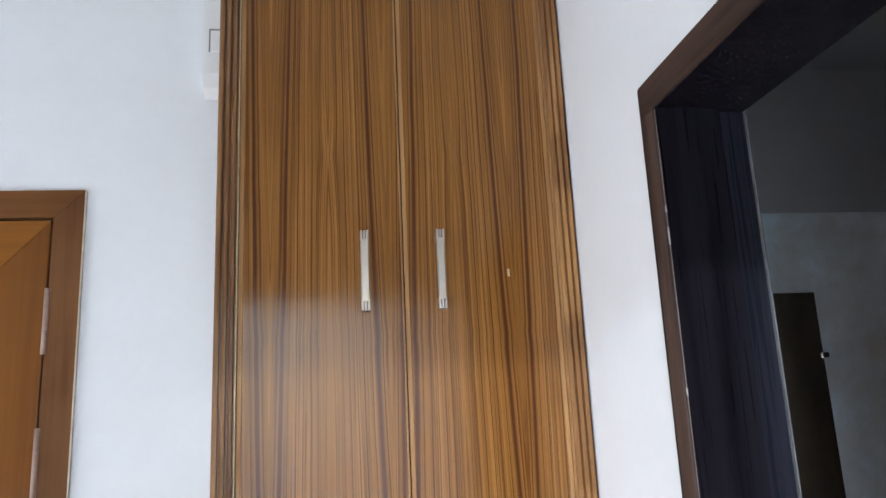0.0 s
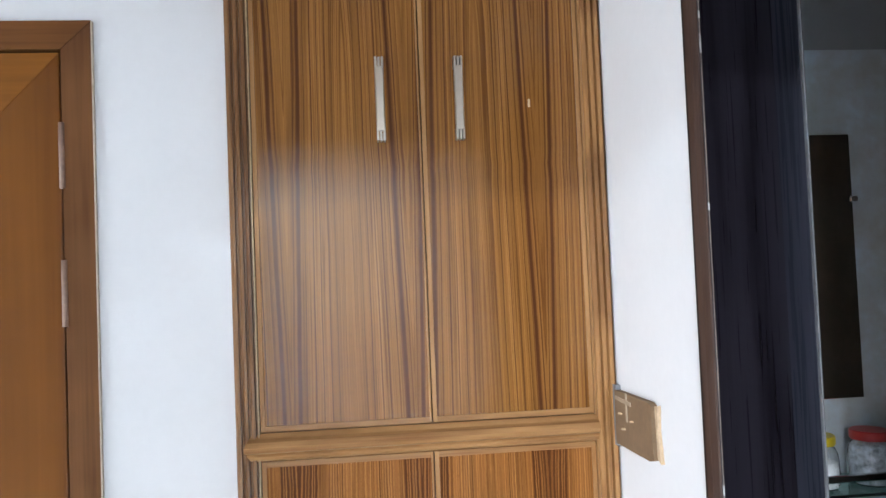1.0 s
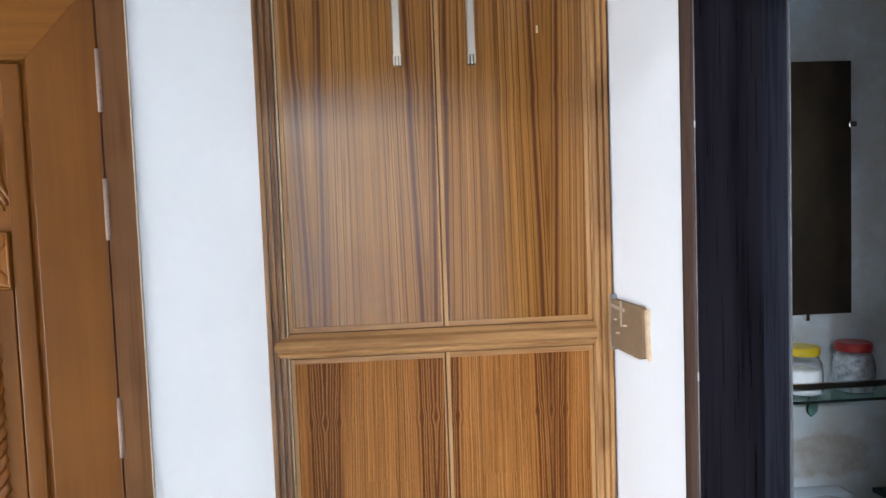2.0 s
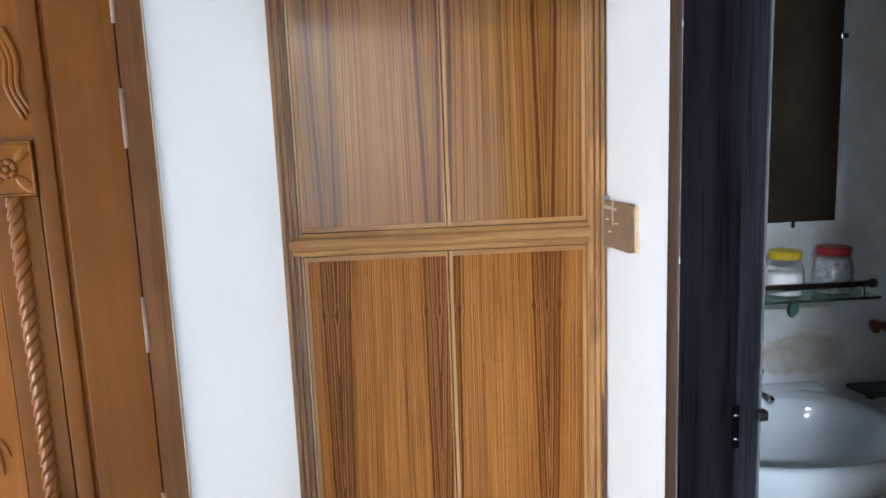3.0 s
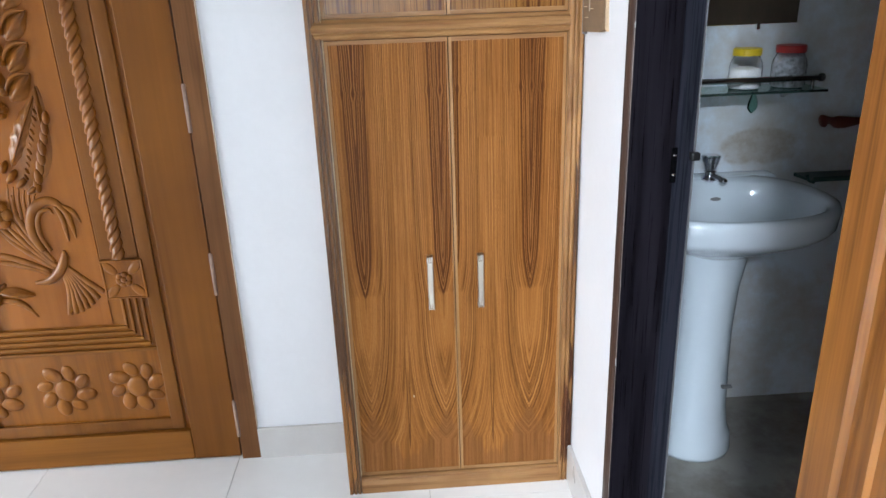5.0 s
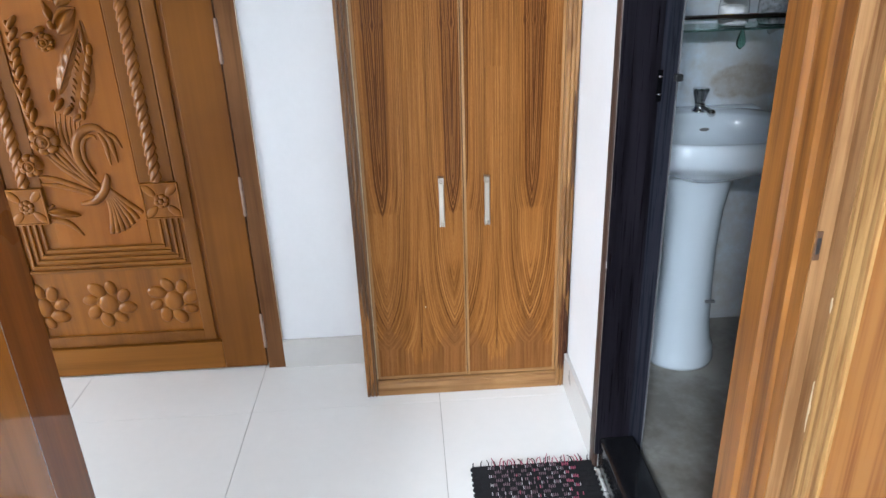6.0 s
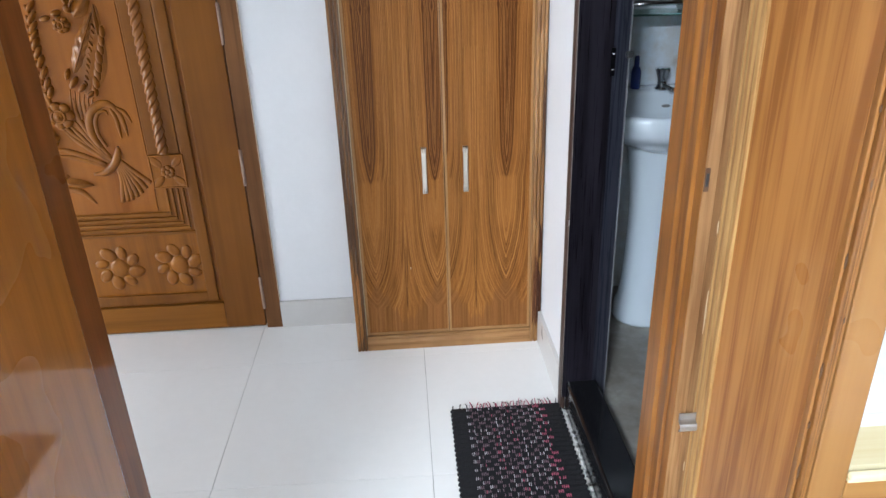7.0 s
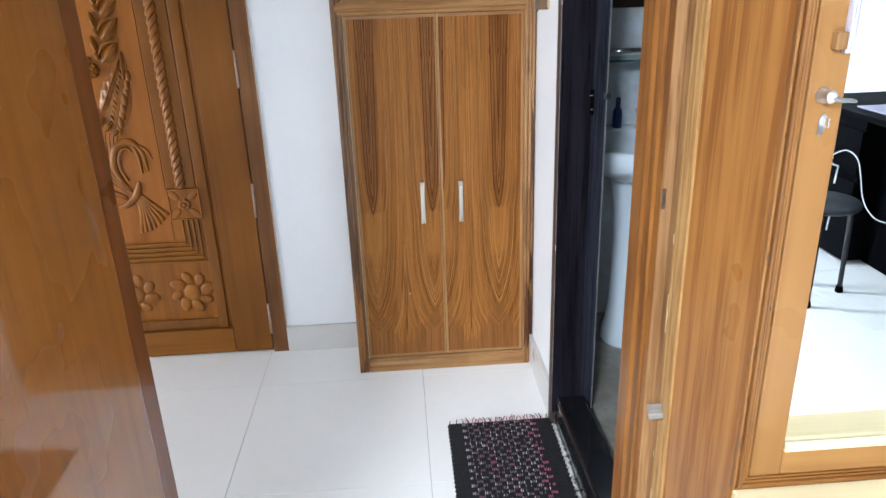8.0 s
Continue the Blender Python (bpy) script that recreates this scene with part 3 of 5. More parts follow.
def twisted(x, z0, z1):
    """A rope-turned half column."""
    bm = bmesh.new()
    seg, rows = 44, 300
    rings = []
    for i in range(rows + 1):
        z = z0 + (z1 - z0) * i / rows
        ring = []
        for j in range(seg):
            a = 2 * math.pi * j / seg
            k = (2 * a / math.pi - z / 0.0311) % 1.0
            r = 0.0150 + 0.0066 * (k / 0.78 if k < 0.78 else (1 - k) / 0.22) ** 0.8
            ring.append(bm.verts.new((x + r * math.cos(a), 1.4485 + 0.8 * r * math.sin(a), z)))
        rings.append(ring)
    for a, b in zip(rings, rings[1:]):
        for j in range(seg):
            bm.faces.new((a[j], a[(j + 1) % seg], b[(j + 1) % seg], b[j]))
    return part("twisted_column", bm, M_TEAK, leaf, "rope-turned column", True)


for cx in (-0.855, -1.266):
    twisted(cx, 0.702, 1.432)


def dome(bm, x, z, rx, rz, turn, h, y=1.452, rows=5, seg=14):
    """A low oval swelling on the face of the leaf."""
    own = bmesh.new()
    c, s = math.cos(turn), math.sin(turn)
    rings = []
    for i in range(rows):
        k = math.cos(math.pi / 2 * i / (rows - 0.3))
        hh = h * math.sin(math.pi / 2 * i / (rows - 1))
        rings.append([own.verts.new((x + c * rx * k * math.cos(a) - s * rz * k * math.sin(a), y - hh, z + s * rx * k * math.cos(a) + c * rz * k * math.sin(a))) for a in (2 * math.pi * j / seg for j in range(seg))])
    for a, b in zip(rings, rings[1:]):
        for j in range(seg):
            own.faces.new((a[j], a[(j + 1) % seg], b[(j + 1) % seg], b[j]))
    own.faces.new(rings[-1])
    return join(bm, own)


def rosette(x, z, r, turn, y=1.452):
    """A round flower: fat petals that lean to one side, unequal, round a high boss."""
    bm = bmesh.new()
    for i in range(8):
        a = 2 * math.pi * i / 8 + turn
        big = 1.0 + 0.14 * math.sin(i * 2.3 + turn * 7)
        dome(bm, x + 0.70 * r * math.cos(a), z + 0.70 * r * math.sin(a), 0.33 * r * big, 0.235 * r * big, a + 0.45, 0.009 * big, y, 7, 18)
    dome(bm, x, z, 0.50 * r, 0.52 * r, 0, 0.003, y, 4, 20)
    dome(bm, x, z, 0.37 * r, 0.42 * r, 0, 0.012, y, 7, 20)
    return part("carved_flower", bm, M_TEAK, leaf, "raised round flower", True)


for fx, turn in ((-0.879, 0.2), (-1.098, 0.5), (-1.317, 0.9)):
    rosette(fx, 0.275, 0.088, turn)


def square_block(x0, x1, z0, z1):
    b = part("carved_square", box(x0, x1, 1.4385, 1.453, z0, z1, 0.003), M_TEAK, leaf, "square block with a carved flower")
    bm = bmesh.new()
    cx, cz, r = (x0 + x1) / 2, (z0 + z1) / 2, min(x1 - x0, z1 - z0) / 2
    for i in range(4):
        a = math.pi / 4 + i * math.pi / 2
        dome(bm, cx + 0.86 * r * math.cos(a), cz + 0.86 * r * math.sin(a), 0.46 * r, 0.22 * r, a, 0.0045, 1.4387, 6, 16)
    for i in range(6):
        a = math.pi / 3 * i + 0.3
        dome(bm, cx + 0.26 * r * math.cos(a), cz + 0.26 * r * math.sin(a), 0.15 * r, 0.19 * r, a, 0.0075, 1.4387, 6, 14)
    dome(bm, cx, cz, 0.17 * r, 0.17 * r, 0, 0.0095, 1.4387, 6, 16)
    rim = bmesh.new()
    for q in ((x0, x1, z0, z0 + 0.006), (x0, x1, z1 - 0.006, z1), (x0, x0 + 0.006, z0, z1), (x1 - 0.006, x1, z0, z1)):
        box(q[0], q[1], 1.4345, 1.4395, q[2], q[3], 0.002, bm=rim)
    join(bm, rim)
    part("block_flower", bm, M_TEAK, leaf, smooth=True)
    return b


for a, b in ((-0.909, -0.789), (-1.332, -1.212)):
    square_block(a, b, 0.578, 0.700)
    square_block(a - 0.006, b - 0.010, 1.433, 1.556)

# nested ridges that turn up at the corner
for i in range(5):
    z, x = 0.487 - 0.019 * i, -0.868 + 0.0195 * i
    part("carved_ridge", box(-2.121 - x, x, 1.4425, 1.453, z - 0.012, z, 0.004), M_TEAKX, leaf)
    if i < 4:
        part("carved_ridge", box(x - 0.009, x, 1.4428, 1.453, z, 0.577, 0.004), M_TEAK, leaf)
        part("carved_ridge", box(-2.121 - x, -2.121 - x + 0.009, 1.4428, 1.453, z, 0.577, 0.004), M_TEAK, leaf)


def carved_leaf(bm, base, tip, width, h=0.014, veins=9, y=1.446):
    """A pointed leaf with a middle rib and side veins."""
    own = bmesh.new()
    b, t = Vector((base[0], 0, base[1])), Vector((tip[0], 0, tip[1]))
    d = t - b
    side = Vector((d.z, 0, -d.x)).normalized()
    n, m = 28, 10
    grid = []
    for i in range(n + 1):
        u = i / n
        w = width / 2 * math.sin(math.pi * u ** 0.85) ** 0.8 if 0 < u < 1 else 0.0
        w *= 1 + 0.10 * math.sin(u * veins * 2 * math.pi)
        row = []
        for j in range(m + 1):
            v = 2 * j / m - 1
            edge = 1 - abs(v) ** 2.2
            vein = 0.5 + 0.5 * math.sin((u * veins - abs(v) * 0.9) * 2 * math.pi)
            hh = h * edge * (0.55 + 0.45 * vein) if abs(v) > 0.12 else h * 1.15
            row.append(own.verts.new(b + d * u + side * w * v + Vector((0, y - hh * math.sin(math.pi * min(1, u * 1.02)) ** 0.4 if 0 < u < 1 else y, 0))))
        grid.append(row)
    for r0, r1 in zip(grid, grid[1:]):
        for j in range(m):
            own.faces.new((r0[j], r0[j + 1], r1[j + 1], r1[j]))
    return join(bm, own)


def tendril(bm, knots, r0, r1, y=1.449, n=22, swell=0.0):
    """A raised ribbon that swells in the middle and runs out flat at its ends."""
    pts = spline([(x, y, z) for x, z in knots], n)
    rad = [r0 + (r1 - r0) * i / n + swell * math.sin(math.pi * i / n) for i in range(n + 1)]
    return tube(pts, rad, 10, 0.75, bm)


def mirror_x(knots):
    return [(-2.121 - x, z) for x, z in knots]


def rose(bm, x, z, r, y=1.446):
    for i in range(7):
        a = 2 * math.pi * i / 7
        dome(bm, x + 0.72 * r * math.cos(a), z + 0.72 * r * math.sin(a), 0.36 * r, 0.42 * r, a, 0.016, y, 5, 14)
    for k, hh in ((0.62, 0.020), (0.42, 0.025), (0.22, 0.030)):
        dome(bm, x + 0.05 * r, z - 0.04 * r, k * r, k * r, 0, hh, y, 5, 18)
    for i in range(3):
        a0 = 2.1 * i
        tendril(bm, [(x + 0.5 * r * math.cos(a0 + q), z + 0.5 * r * math.sin(a0 + q)) for q in (0, 0.7, 1.4, 2.1)], 0.0035, 0.002, y - 0.021, 10)
    return bm


def leaflets(bm, a, b, n, size, lean, h, side=0.0):
    """A row of overlapping leaflets from a to b, each turned by lean from the row."""
    a, b = Vector(a), Vector(b)
    d = b - a
    ang = math.atan2(d.y, d.x)
    off = Vector((d.y, -d.x)).normalized()
    for i in range(n):
        u = (i + 0.5) / n
        k = size * (0.55 + 0.45 * math.sin(math.pi * (0.2 + 0.7 * u)))
        c = a + d * u + off * (side + 0.15 * k)
        dome(bm, c.x, c.y, k, 0.44 * k, ang + lean, h * (0.8 + 0.2 * math.sin(2.1 * i)), 1.450, 6, 14)
    return bm


def bouquet():
    """The bunch of flowers and leaves, tied low down, that covers the panel."""
    part("carved_rose", rose(bmesh.new(), -1.166, 0.850, 0.044), M_TEAK, leaf, "raised rose", True)
    part("carved_rose", rose(bmesh.new(), -1.226, 0.774, 0.036), M_TEAK, leaf, "raised rose", True)
    part("carved_rose", rose(bmesh.new(), -1.090, 1.140, 0.026), M_TEAK, leaf, "raised rose", True)
    # broad folded leaf: a smooth blade, a fine feathered fold and a row of fat leaflets
    bm = carved_leaf(bmesh.new(), (-1.062, 0.905), (-0.976, 1.200), 0.100, 0.006, 1, 1.449)
    carved_leaf(bm, (-1.090, 0.985), (-0.990, 1.178), 0.050, 0.012, 6, 1.448)
    leaflets(bm, (-1.062, 0.945), (-0.986, 1.160), 12, 0.012, 0.75, 0.014)
    tube([Vector((x, 1.437, z)) for x, z in ((-1.080, 1.000), (-1.035, 1.085), (-0.986, 1.172))], [0.003, 0.0035, 0.002], 8, 1.0, bm)
    part("carved_leaf", bm, M_TEAK, leaf, "broad folded leaf", True)
    bm = leaflets(bmesh.new(), (-1.046, 0.918), (-0.972, 1.130), 8, 0.026, 0.28, 0.017, 0.004)
    carved_leaf(bm, (-0.985, 1.085), (-0.981, 1.200), 0.020, 0.012, 1, 1.449)
    part("carved_leaf", bm, M_TEAK, leaf, "row of fat leaflets", True)
    bm = bmesh.new()
    for x, z, a, k in ((-1.096, 0.958, 0.9, 0.024), (-1.072, 0.940, 0.75, 0.022), (-1.048, 0.918, 0.6, 0.020), (-1.110, 0.985, 1.2, 0.020)):
        dome(bm, x, z, k, 0.42 * k, a, 0.019, 1.449, 6, 14)
    for i in range(6):
        x = -1.128 + 0.014 * i
        tendril(bm, [(x, 0.845 - 0.006 * i), (x + 0.004, 0.890), (x + 0.012, 0.935 - 0.006 * i)], 0.006, 0.002, 1.450, 12)
    part("carved_leaf", bm, M_TEAK, leaf, "fluted foot of the leaf", True)
    bm = bmesh.new()
    path = spline([Vector((x, 0, z)) for x, z in ((-1.178, 1.200), (-1.186, 1.137), (-1.191, 1.087), (-1.190, 1.030), (-1.188, 0.957), (-1.179, 0.905))], 10)
    for i, (a, b) in enumerate(zip(path, path[1:])):
        ang = math.atan2(b.z - a.z, b.x - a.x)
        dome(bm, a.x + 0.006, a.z, 0.023, 0.0095, ang - 0.55, 0.018, 1.449, 6, 14)
        dome(bm, a.x - 0.007, a.z - 0.010, 0.017, 0.007, ang + 0.5, 0.012, 1.449, 6, 12)
    part("carved_leaf", bm, M_TEAK, leaf, "hanging string of small leaves", True)
    bm = bmesh.new()
    tendril(bm, [(-1.060, 0.735), (-1.078, 0.775), (-1.080, 0.820), (-1.064, 0.858), (-1.035, 0.880), (-1.006, 0.882), (-0.984, 0.862), (-0.978, 0.835)], 0.010, 0.004, 1.449, 40, 0.008)
    tendril(bm, [(-1.040, 0.735), (-1.058, 0.780), (-1.058, 0.823), (-1.043, 0.852), (-1.020, 0.858), (-1.012, 0.845)], 0.006, 0.003, 1.447, 30, 0.003)
    tendril(bm, [(-0.995, 0.876), (-0.974, 0.845), (-0.966, 0.805), (-0.962, 0.770)], 0.007, 0.002, 1.448, 18, 0.004)
    tendril(bm, [(-1.000, 0.866), (-0.988, 0.830), (-0.986, 0.795), (-0.984, 0.762)], 0.006, 0.002, 1.447, 18, 0.003)
    tendril(bm, [(-0.985, 0.868), (-0.957, 0.850), (-0.940, 0.815)], 0.006, 0.002, 1.449, 14, 0.003)
    part("carved_scroll", bm, M_TEAK, leaf, "bent scrolling ribbon", True)
    bm = bmesh.new()
    for k in (((-1.176, 0.810), (-1.134, 0.760), (-1.073, 0.709), (-1.040, 0.680)), ((-1.150, 0.820), (-1.110, 0.765), (-1.060, 0.708), (-1.032, 0.684)), ((-1.128, 0.830), (-1.094, 0.768), (-1.046, 0.700), (-1.026, 0.686)),
              ((-1.231, 0.735), (-1.178, 0.728), (-1.112, 0.701), (-1.055, 0.672)), ((-1.228, 0.712), (-1.160, 0.702), (-1.100, 0.684), (-1.052, 0.662)),
              ((-1.229, 1.072), (-1.205, 0.984), (-1.196, 0.911), (-1.160, 0.810), (-1.095, 0.735)), ((-1.112, 0.905), (-1.112, 0.844), (-1.080, 0.767), (-1.038, 0.700))):
        tendril(bm, k, 0.004, 0.007, 1.450, 20, 0.004)
    part("carved_stem", bm, M_TEAK, leaf, "bundle of stems", True)
    bm = tendril(bmesh.new(), [(-1.104, 0.640), (-1.062, 0.645), (-1.026, 0.675), (-1.008, 0.712), (-1.004, 0.735)], 0.005, 0.004, 1.446, 20, 0.010)
    part("carved_tie", bm, M_TEAK, leaf, "curved tie round the stems", True)
    bm = bmesh.new()
    for i in range(7):
        u = i / 6
        tx, tz = -1.030 + 0.112 * u, 0.532 + 0.066 * u * u
        tendril(bm, [(-1.024 + 0.014 * u, 0.672 + 0.016 * u), (-1.016 + 0.045 * u, 0.615 + 0.030 * u), (tx, tz)], 0.005, 0.0075, 1.450, 16, 0.003)
    part("carved_tassel", bm, M_TEAK, leaf, "fanned end of the tied stems", True)
    bm = bmesh.new()
    tendril(bm, [(-1.216, 0.690), (-1.226, 0.655), (-1.212, 0.628), (-1.192, 0.640)], 0.004, 0.005, 1.449, 16, 0.004)
    carved_leaf(bm, (-1.215, 0.618), (-1.112, 0.600), 0.034, 0.020, 1)
    tendril(bm, [(-1.232, 0.590), (-1.190, 0.586), (-1.155, 0.572), (-1.122, 0.530)], 0.004, 0.003, 1.449, 18, 0.007)
    part("carved_leaf", bm, M_TEAK, leaf, "low curled leaves", True)
    bm = bmesh.new()
    for i in range(4):
        x, z = -1.062 + 0.012 * i, 1.176 + 0.078 * i
        # cupped petal with a bright rolled rim, and a pointed bract beside it
        carved_leaf(bm, (x + 0.014, z - 0.016), (x + 0.078, z + 0.056), 0.048, 0.016, 1)
        tendril(bm, [(x + 0.008, z + 0.012), (x + 0.026, z + 0.042), (x + 0.050, z + 0.056), (x + 0.082, z + 0.056)], 0.003, 0.002, 1.437, 16, 0.004)
        carved_leaf(bm, (x + 0.004, z + 0.02), (x - 0.010, z + 0.080), 0.024, 0.015, 1)
        dome(bm, x + 0.002, z + 0.012, 0.012, 0.015, 0.4, 0.020, 1.448)
    for x, z in ((-1.138, 1.160), (-1.100, 1.176)):
        dome(bm, x, z, 0.017, 0.010, 0.3, 0.019, 1.448)
    part("carved_bud", bm, M_TEAK, leaf, "climbing spray of cupped petals and bracts", True)
    bm = bmesh.new()
    for s in (1, -1):
        for i in range(4):
            k = [(-0.965 - 0.018 * i, 1.565), (-0.90 - 0.016 * i, 1.585 + 0.012 * i), (-0.868 - 0.014 * i, 1.66 + 0.01 * i), (-0.862 - 0.016 * i, 1.74)]
            tendril(bm, k if s > 0 else mirror_x(k), 0.006, 0.006, 1.450, 14)
        for i in range(3):
            k = [(-0.862 + 0.012 * i, 1.80), (-0.838 + 0.012 * i, 1.735), (-0.842 + 0.012 * i, 1.67), (-0.812 + 0.008 * i, 1.60 + 0.012 * i)]
            tendril(bm, k if s > 0 else mirror_x(k), 0.009, 0.005, 1.450, 14)
    part("carved_scroll", bm, M_TEAK, leaf, "scrolls above the square block", True)


bouquet()


def butt_hinge(z0, z1, x=-0.5875):
    bm = lathe([(0.0062, 0), (0.0062, z1 - z0)], (x, 1.4262, z0), 12)
    for k in (1, 2):
        z = z0 + (z1 - z0) * k / 3
        lathe([(0.0066, -0.001), (0.0066, 0.001)], (x, 1.4262, z), 12, bm=bm)
    return part("hinge", bm, M_HINGE, main, "slim coppery hinge barrel", True)


for z0 in (1.800, 1.530, 1.060, 0.578, 0.085):
    butt_hinge(z0, z0 + 0.130)

main.location += Vector((0.016, -0.022, 0.0))

# wardrobe
WY = 1.2
ward = thing("wardrobe", (0.118, 1.3, 0), "tall built-in wardrobe in zebra-grained teak laminate with four closed doors", "wardrobe")
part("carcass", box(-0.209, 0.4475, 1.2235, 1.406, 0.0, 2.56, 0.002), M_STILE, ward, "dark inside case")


def fluted(x0, x1, y, n, depth=0.006):
    """The outline of a post with rounded flutes on its front."""
    pts = [(x0, 1.224), (x0, y)]
    w = (x1 - x0) / n
    for i in range(n):
        a = x0 + w * i
        pts += [(a + 0.18 * w, y - 0.001), (a + 0.5 * w, y - 0.0015), (a + 0.74 * w, y - 0.001), (a + 0.82 * w, y + depth), (a + 0.97 * w, y + depth)]
    return pts + [(x1, y), (x1, 1.224)]


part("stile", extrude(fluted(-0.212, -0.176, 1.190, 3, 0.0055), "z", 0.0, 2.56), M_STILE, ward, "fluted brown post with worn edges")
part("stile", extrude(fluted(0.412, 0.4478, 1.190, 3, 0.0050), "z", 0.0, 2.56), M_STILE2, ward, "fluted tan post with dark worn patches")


def worn_patch(x0, x1, z0, z1, material, label, seed):
    """Flake-thin worn strands on the face of a post, with broken ends."""
    rng = random.Random(seed)
    bm = bmesh.new()
    x = x0
    while x < x1 - 0.002:
        w = min(rng.uniform(0.004, 0.009), x1 - x)
        a, b = z0 + rng.uniform(-0.012, 0.02), z1 - rng.uniform(-0.02, 0.04) * (z1 - z0) / 0.2
        n = max(4, int((b - a) / 0.022))
        zs = [a + (b - a) * i / n for i in range(n + 1)]
        right = [(x + w * (0.35 if i in (0, n) else 1.0) - rng.uniform(0, 0.0012), z) for i, z in enumerate(zs)]
        left = [(x + rng.uniform(0, 0.0008), z + (0.004 if i == n else -0.004 if i == 0 else 0)) for i, z in enumerate(zs)]
        extrude(left + right[::-1], "y", 1.1878, 1.1905, bm)
        x += w
    part("worn_patch", bm, material, ward, label)


DARKP, BAREP = "dark grey-brown worn patch", "bare orange strip"
worn_patch(-0.2118, -0.186, 0.395, 0.590, M_WORN, DARKP, 1)
worn_patch(-0.2118, -0.203, 0.585, 0.780, M_WORN, DARKP, 2)
worn_patch(-0.2118, -0.199, 0.010, 0.380, M_BARE, BAREP, 3)
worn_patch(-0.1975, -0.186, 0.045, 0.300, M_BARE, BAREP, 4)
worn_patch(0.417, 0.4476, 0.062, 0.325, M_WORNR, "dark red-brown worn patch", 5)
worn_patch(0.436, 0.4476, 0.325, 0.470, M_WORNR, "dark red-brown worn patch", 6)
worn_patch(0.437, 0.4476, 0.700, 1.010, M_WORN, DARKP, 7)
part("bead", box(-0.1755, -0.1735, 1.1902, 1.2, 0.062, 2.5, 0.0006), M_EDGE, ward, "thin pale bead beside the doors")
part("bead", box(0.4095, 0.4112, 1.1902, 1.2, 0.062, 2.5, 0.0006), M_LIP, ward, "thin pale bead beside the doors")
part("bottom_rail", extrude([(1.224, 0), (1.190, 0), (1.189, 0.03), (1.192, 0.042), (1.196, 0.047), (1.195, 0.056), (1.224, 0.056)], "x", -0.1755, 0.4115), M_LIPX, ward, "pale plinth rail")
rail = [(1.224, 1.298), (1.196, 1.298), (1.188, 1.303), (1.184, 1.309), (1.186, 1.313), (1.178, 1.317), (1.174, 1.326), (1.178, 1.334), (1.188, 1.338), (1.196, 1.345), (1.224, 1.345)]
rail_bm = extrude(rail, "x", -0.186, 0.4115)
for v in rail_bm.verts:
    if v.co.x < -0.1:
        v.co.x = -0.200 + 0.55 * abs(v.co.z - 1.3215)
part("middle_rail", rail_bm, M_LIPX, ward, "pale moulded rail between upper and lower doors")
part("head_rail", box(-0.1755, 0.4115, 1.192, 1.224, 2.492, 2.56, 0.003), M_LIPX, ward)


def wardrobe_door(x0, x1, z0, z1, material, label, handle_x, hz0, hz1):
    d = part("door", box(x0, x1, WY, 1.2205, z0, z1, 0.0012), material, ward, label)
    lip = 0.0075
    inner = 0.003 if x0 < 0 else lip
    for b in ((x0, x0 + lip, z0, z1), (x1 - inner, x1, z0, z1)):
        part("edge_strip", box(b[0], b[1], WY - 0.0016, WY + 0.002, b[2], b[3], 0.0006), M_LIP, d, "pale solid edge strip")
    for b in ((x0 + lip, x1 - inner, z0, z0 + 0.010), (x0 + lip, x1 - inner, z1 - 0.010, z1)):
        part("edge_strip", box(b[0], b[1], WY - 0.0016, WY + 0.002, b[2], b[3], 0.0006), M_LIPX, d, "pale solid edge strip")
    w = 0.0078
    bm = extrude([(handle_x - w, 1.181), (handle_x - w + 0.002, 1.1785), (handle_x + w - 0.002, 1.1785), (handle_x + w, 1.181), (handle_x + w, 1.186), (handle_x - w, 1.186)], "z", hz0 + 0.017, hz1 - 0.017)
    for e, s in ((hz0, 1), (hz1, -1)):
        for k in (-1, 0, 1):
            box(handle_x + k * 0.0056 - 0.0020, handle_x + k * 0.0056 + 0.0020, 1.1787 + 0.002 * (k == 0), 1.1988, min(e, e + s * 0.020), max(e, e + s * 0.020), 0.0005, bm=bm)
    part("handle", bm, M_HANDLE, d, "satin steel bar handle with notched ends")
    return d


LOW, UP = "figured zebra-grain lower door", "striped zebra-grain upper door"
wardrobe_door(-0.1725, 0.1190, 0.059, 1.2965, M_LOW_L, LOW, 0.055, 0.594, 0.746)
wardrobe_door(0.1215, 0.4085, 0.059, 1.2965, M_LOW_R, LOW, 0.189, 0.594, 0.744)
wardrobe_door(-0.1725, 0.1190, 1.3465, 2.490, M_UP_L, UP, 0.050, 1.838, 1.984)
wardrobe_door(0.1215, 0.4085, 1.3465, 2.490, M_UP_R, UP, 0.188, 1.838, 1.984)
part("chip", extrude([(-0.0085, 0.316), (-0.0045, 0.3145), (-0.0050, 0.3205), (-0.0080, 0.3215)], "y", 1.1988, 1.2003), M_EDGE, ward, "small pale chip in the laminate")
part("chip", box(0.3135, 0.3175, 1.1988, 1.2003, 1.896, 1.910, 0.0004), M_EDGE, ward, "small pale chip in the laminate")
wall("wall_over_wardrobe", (-0.212, RIGHT - 0.001, 1.22, 1.407, 2.562, 2.75))

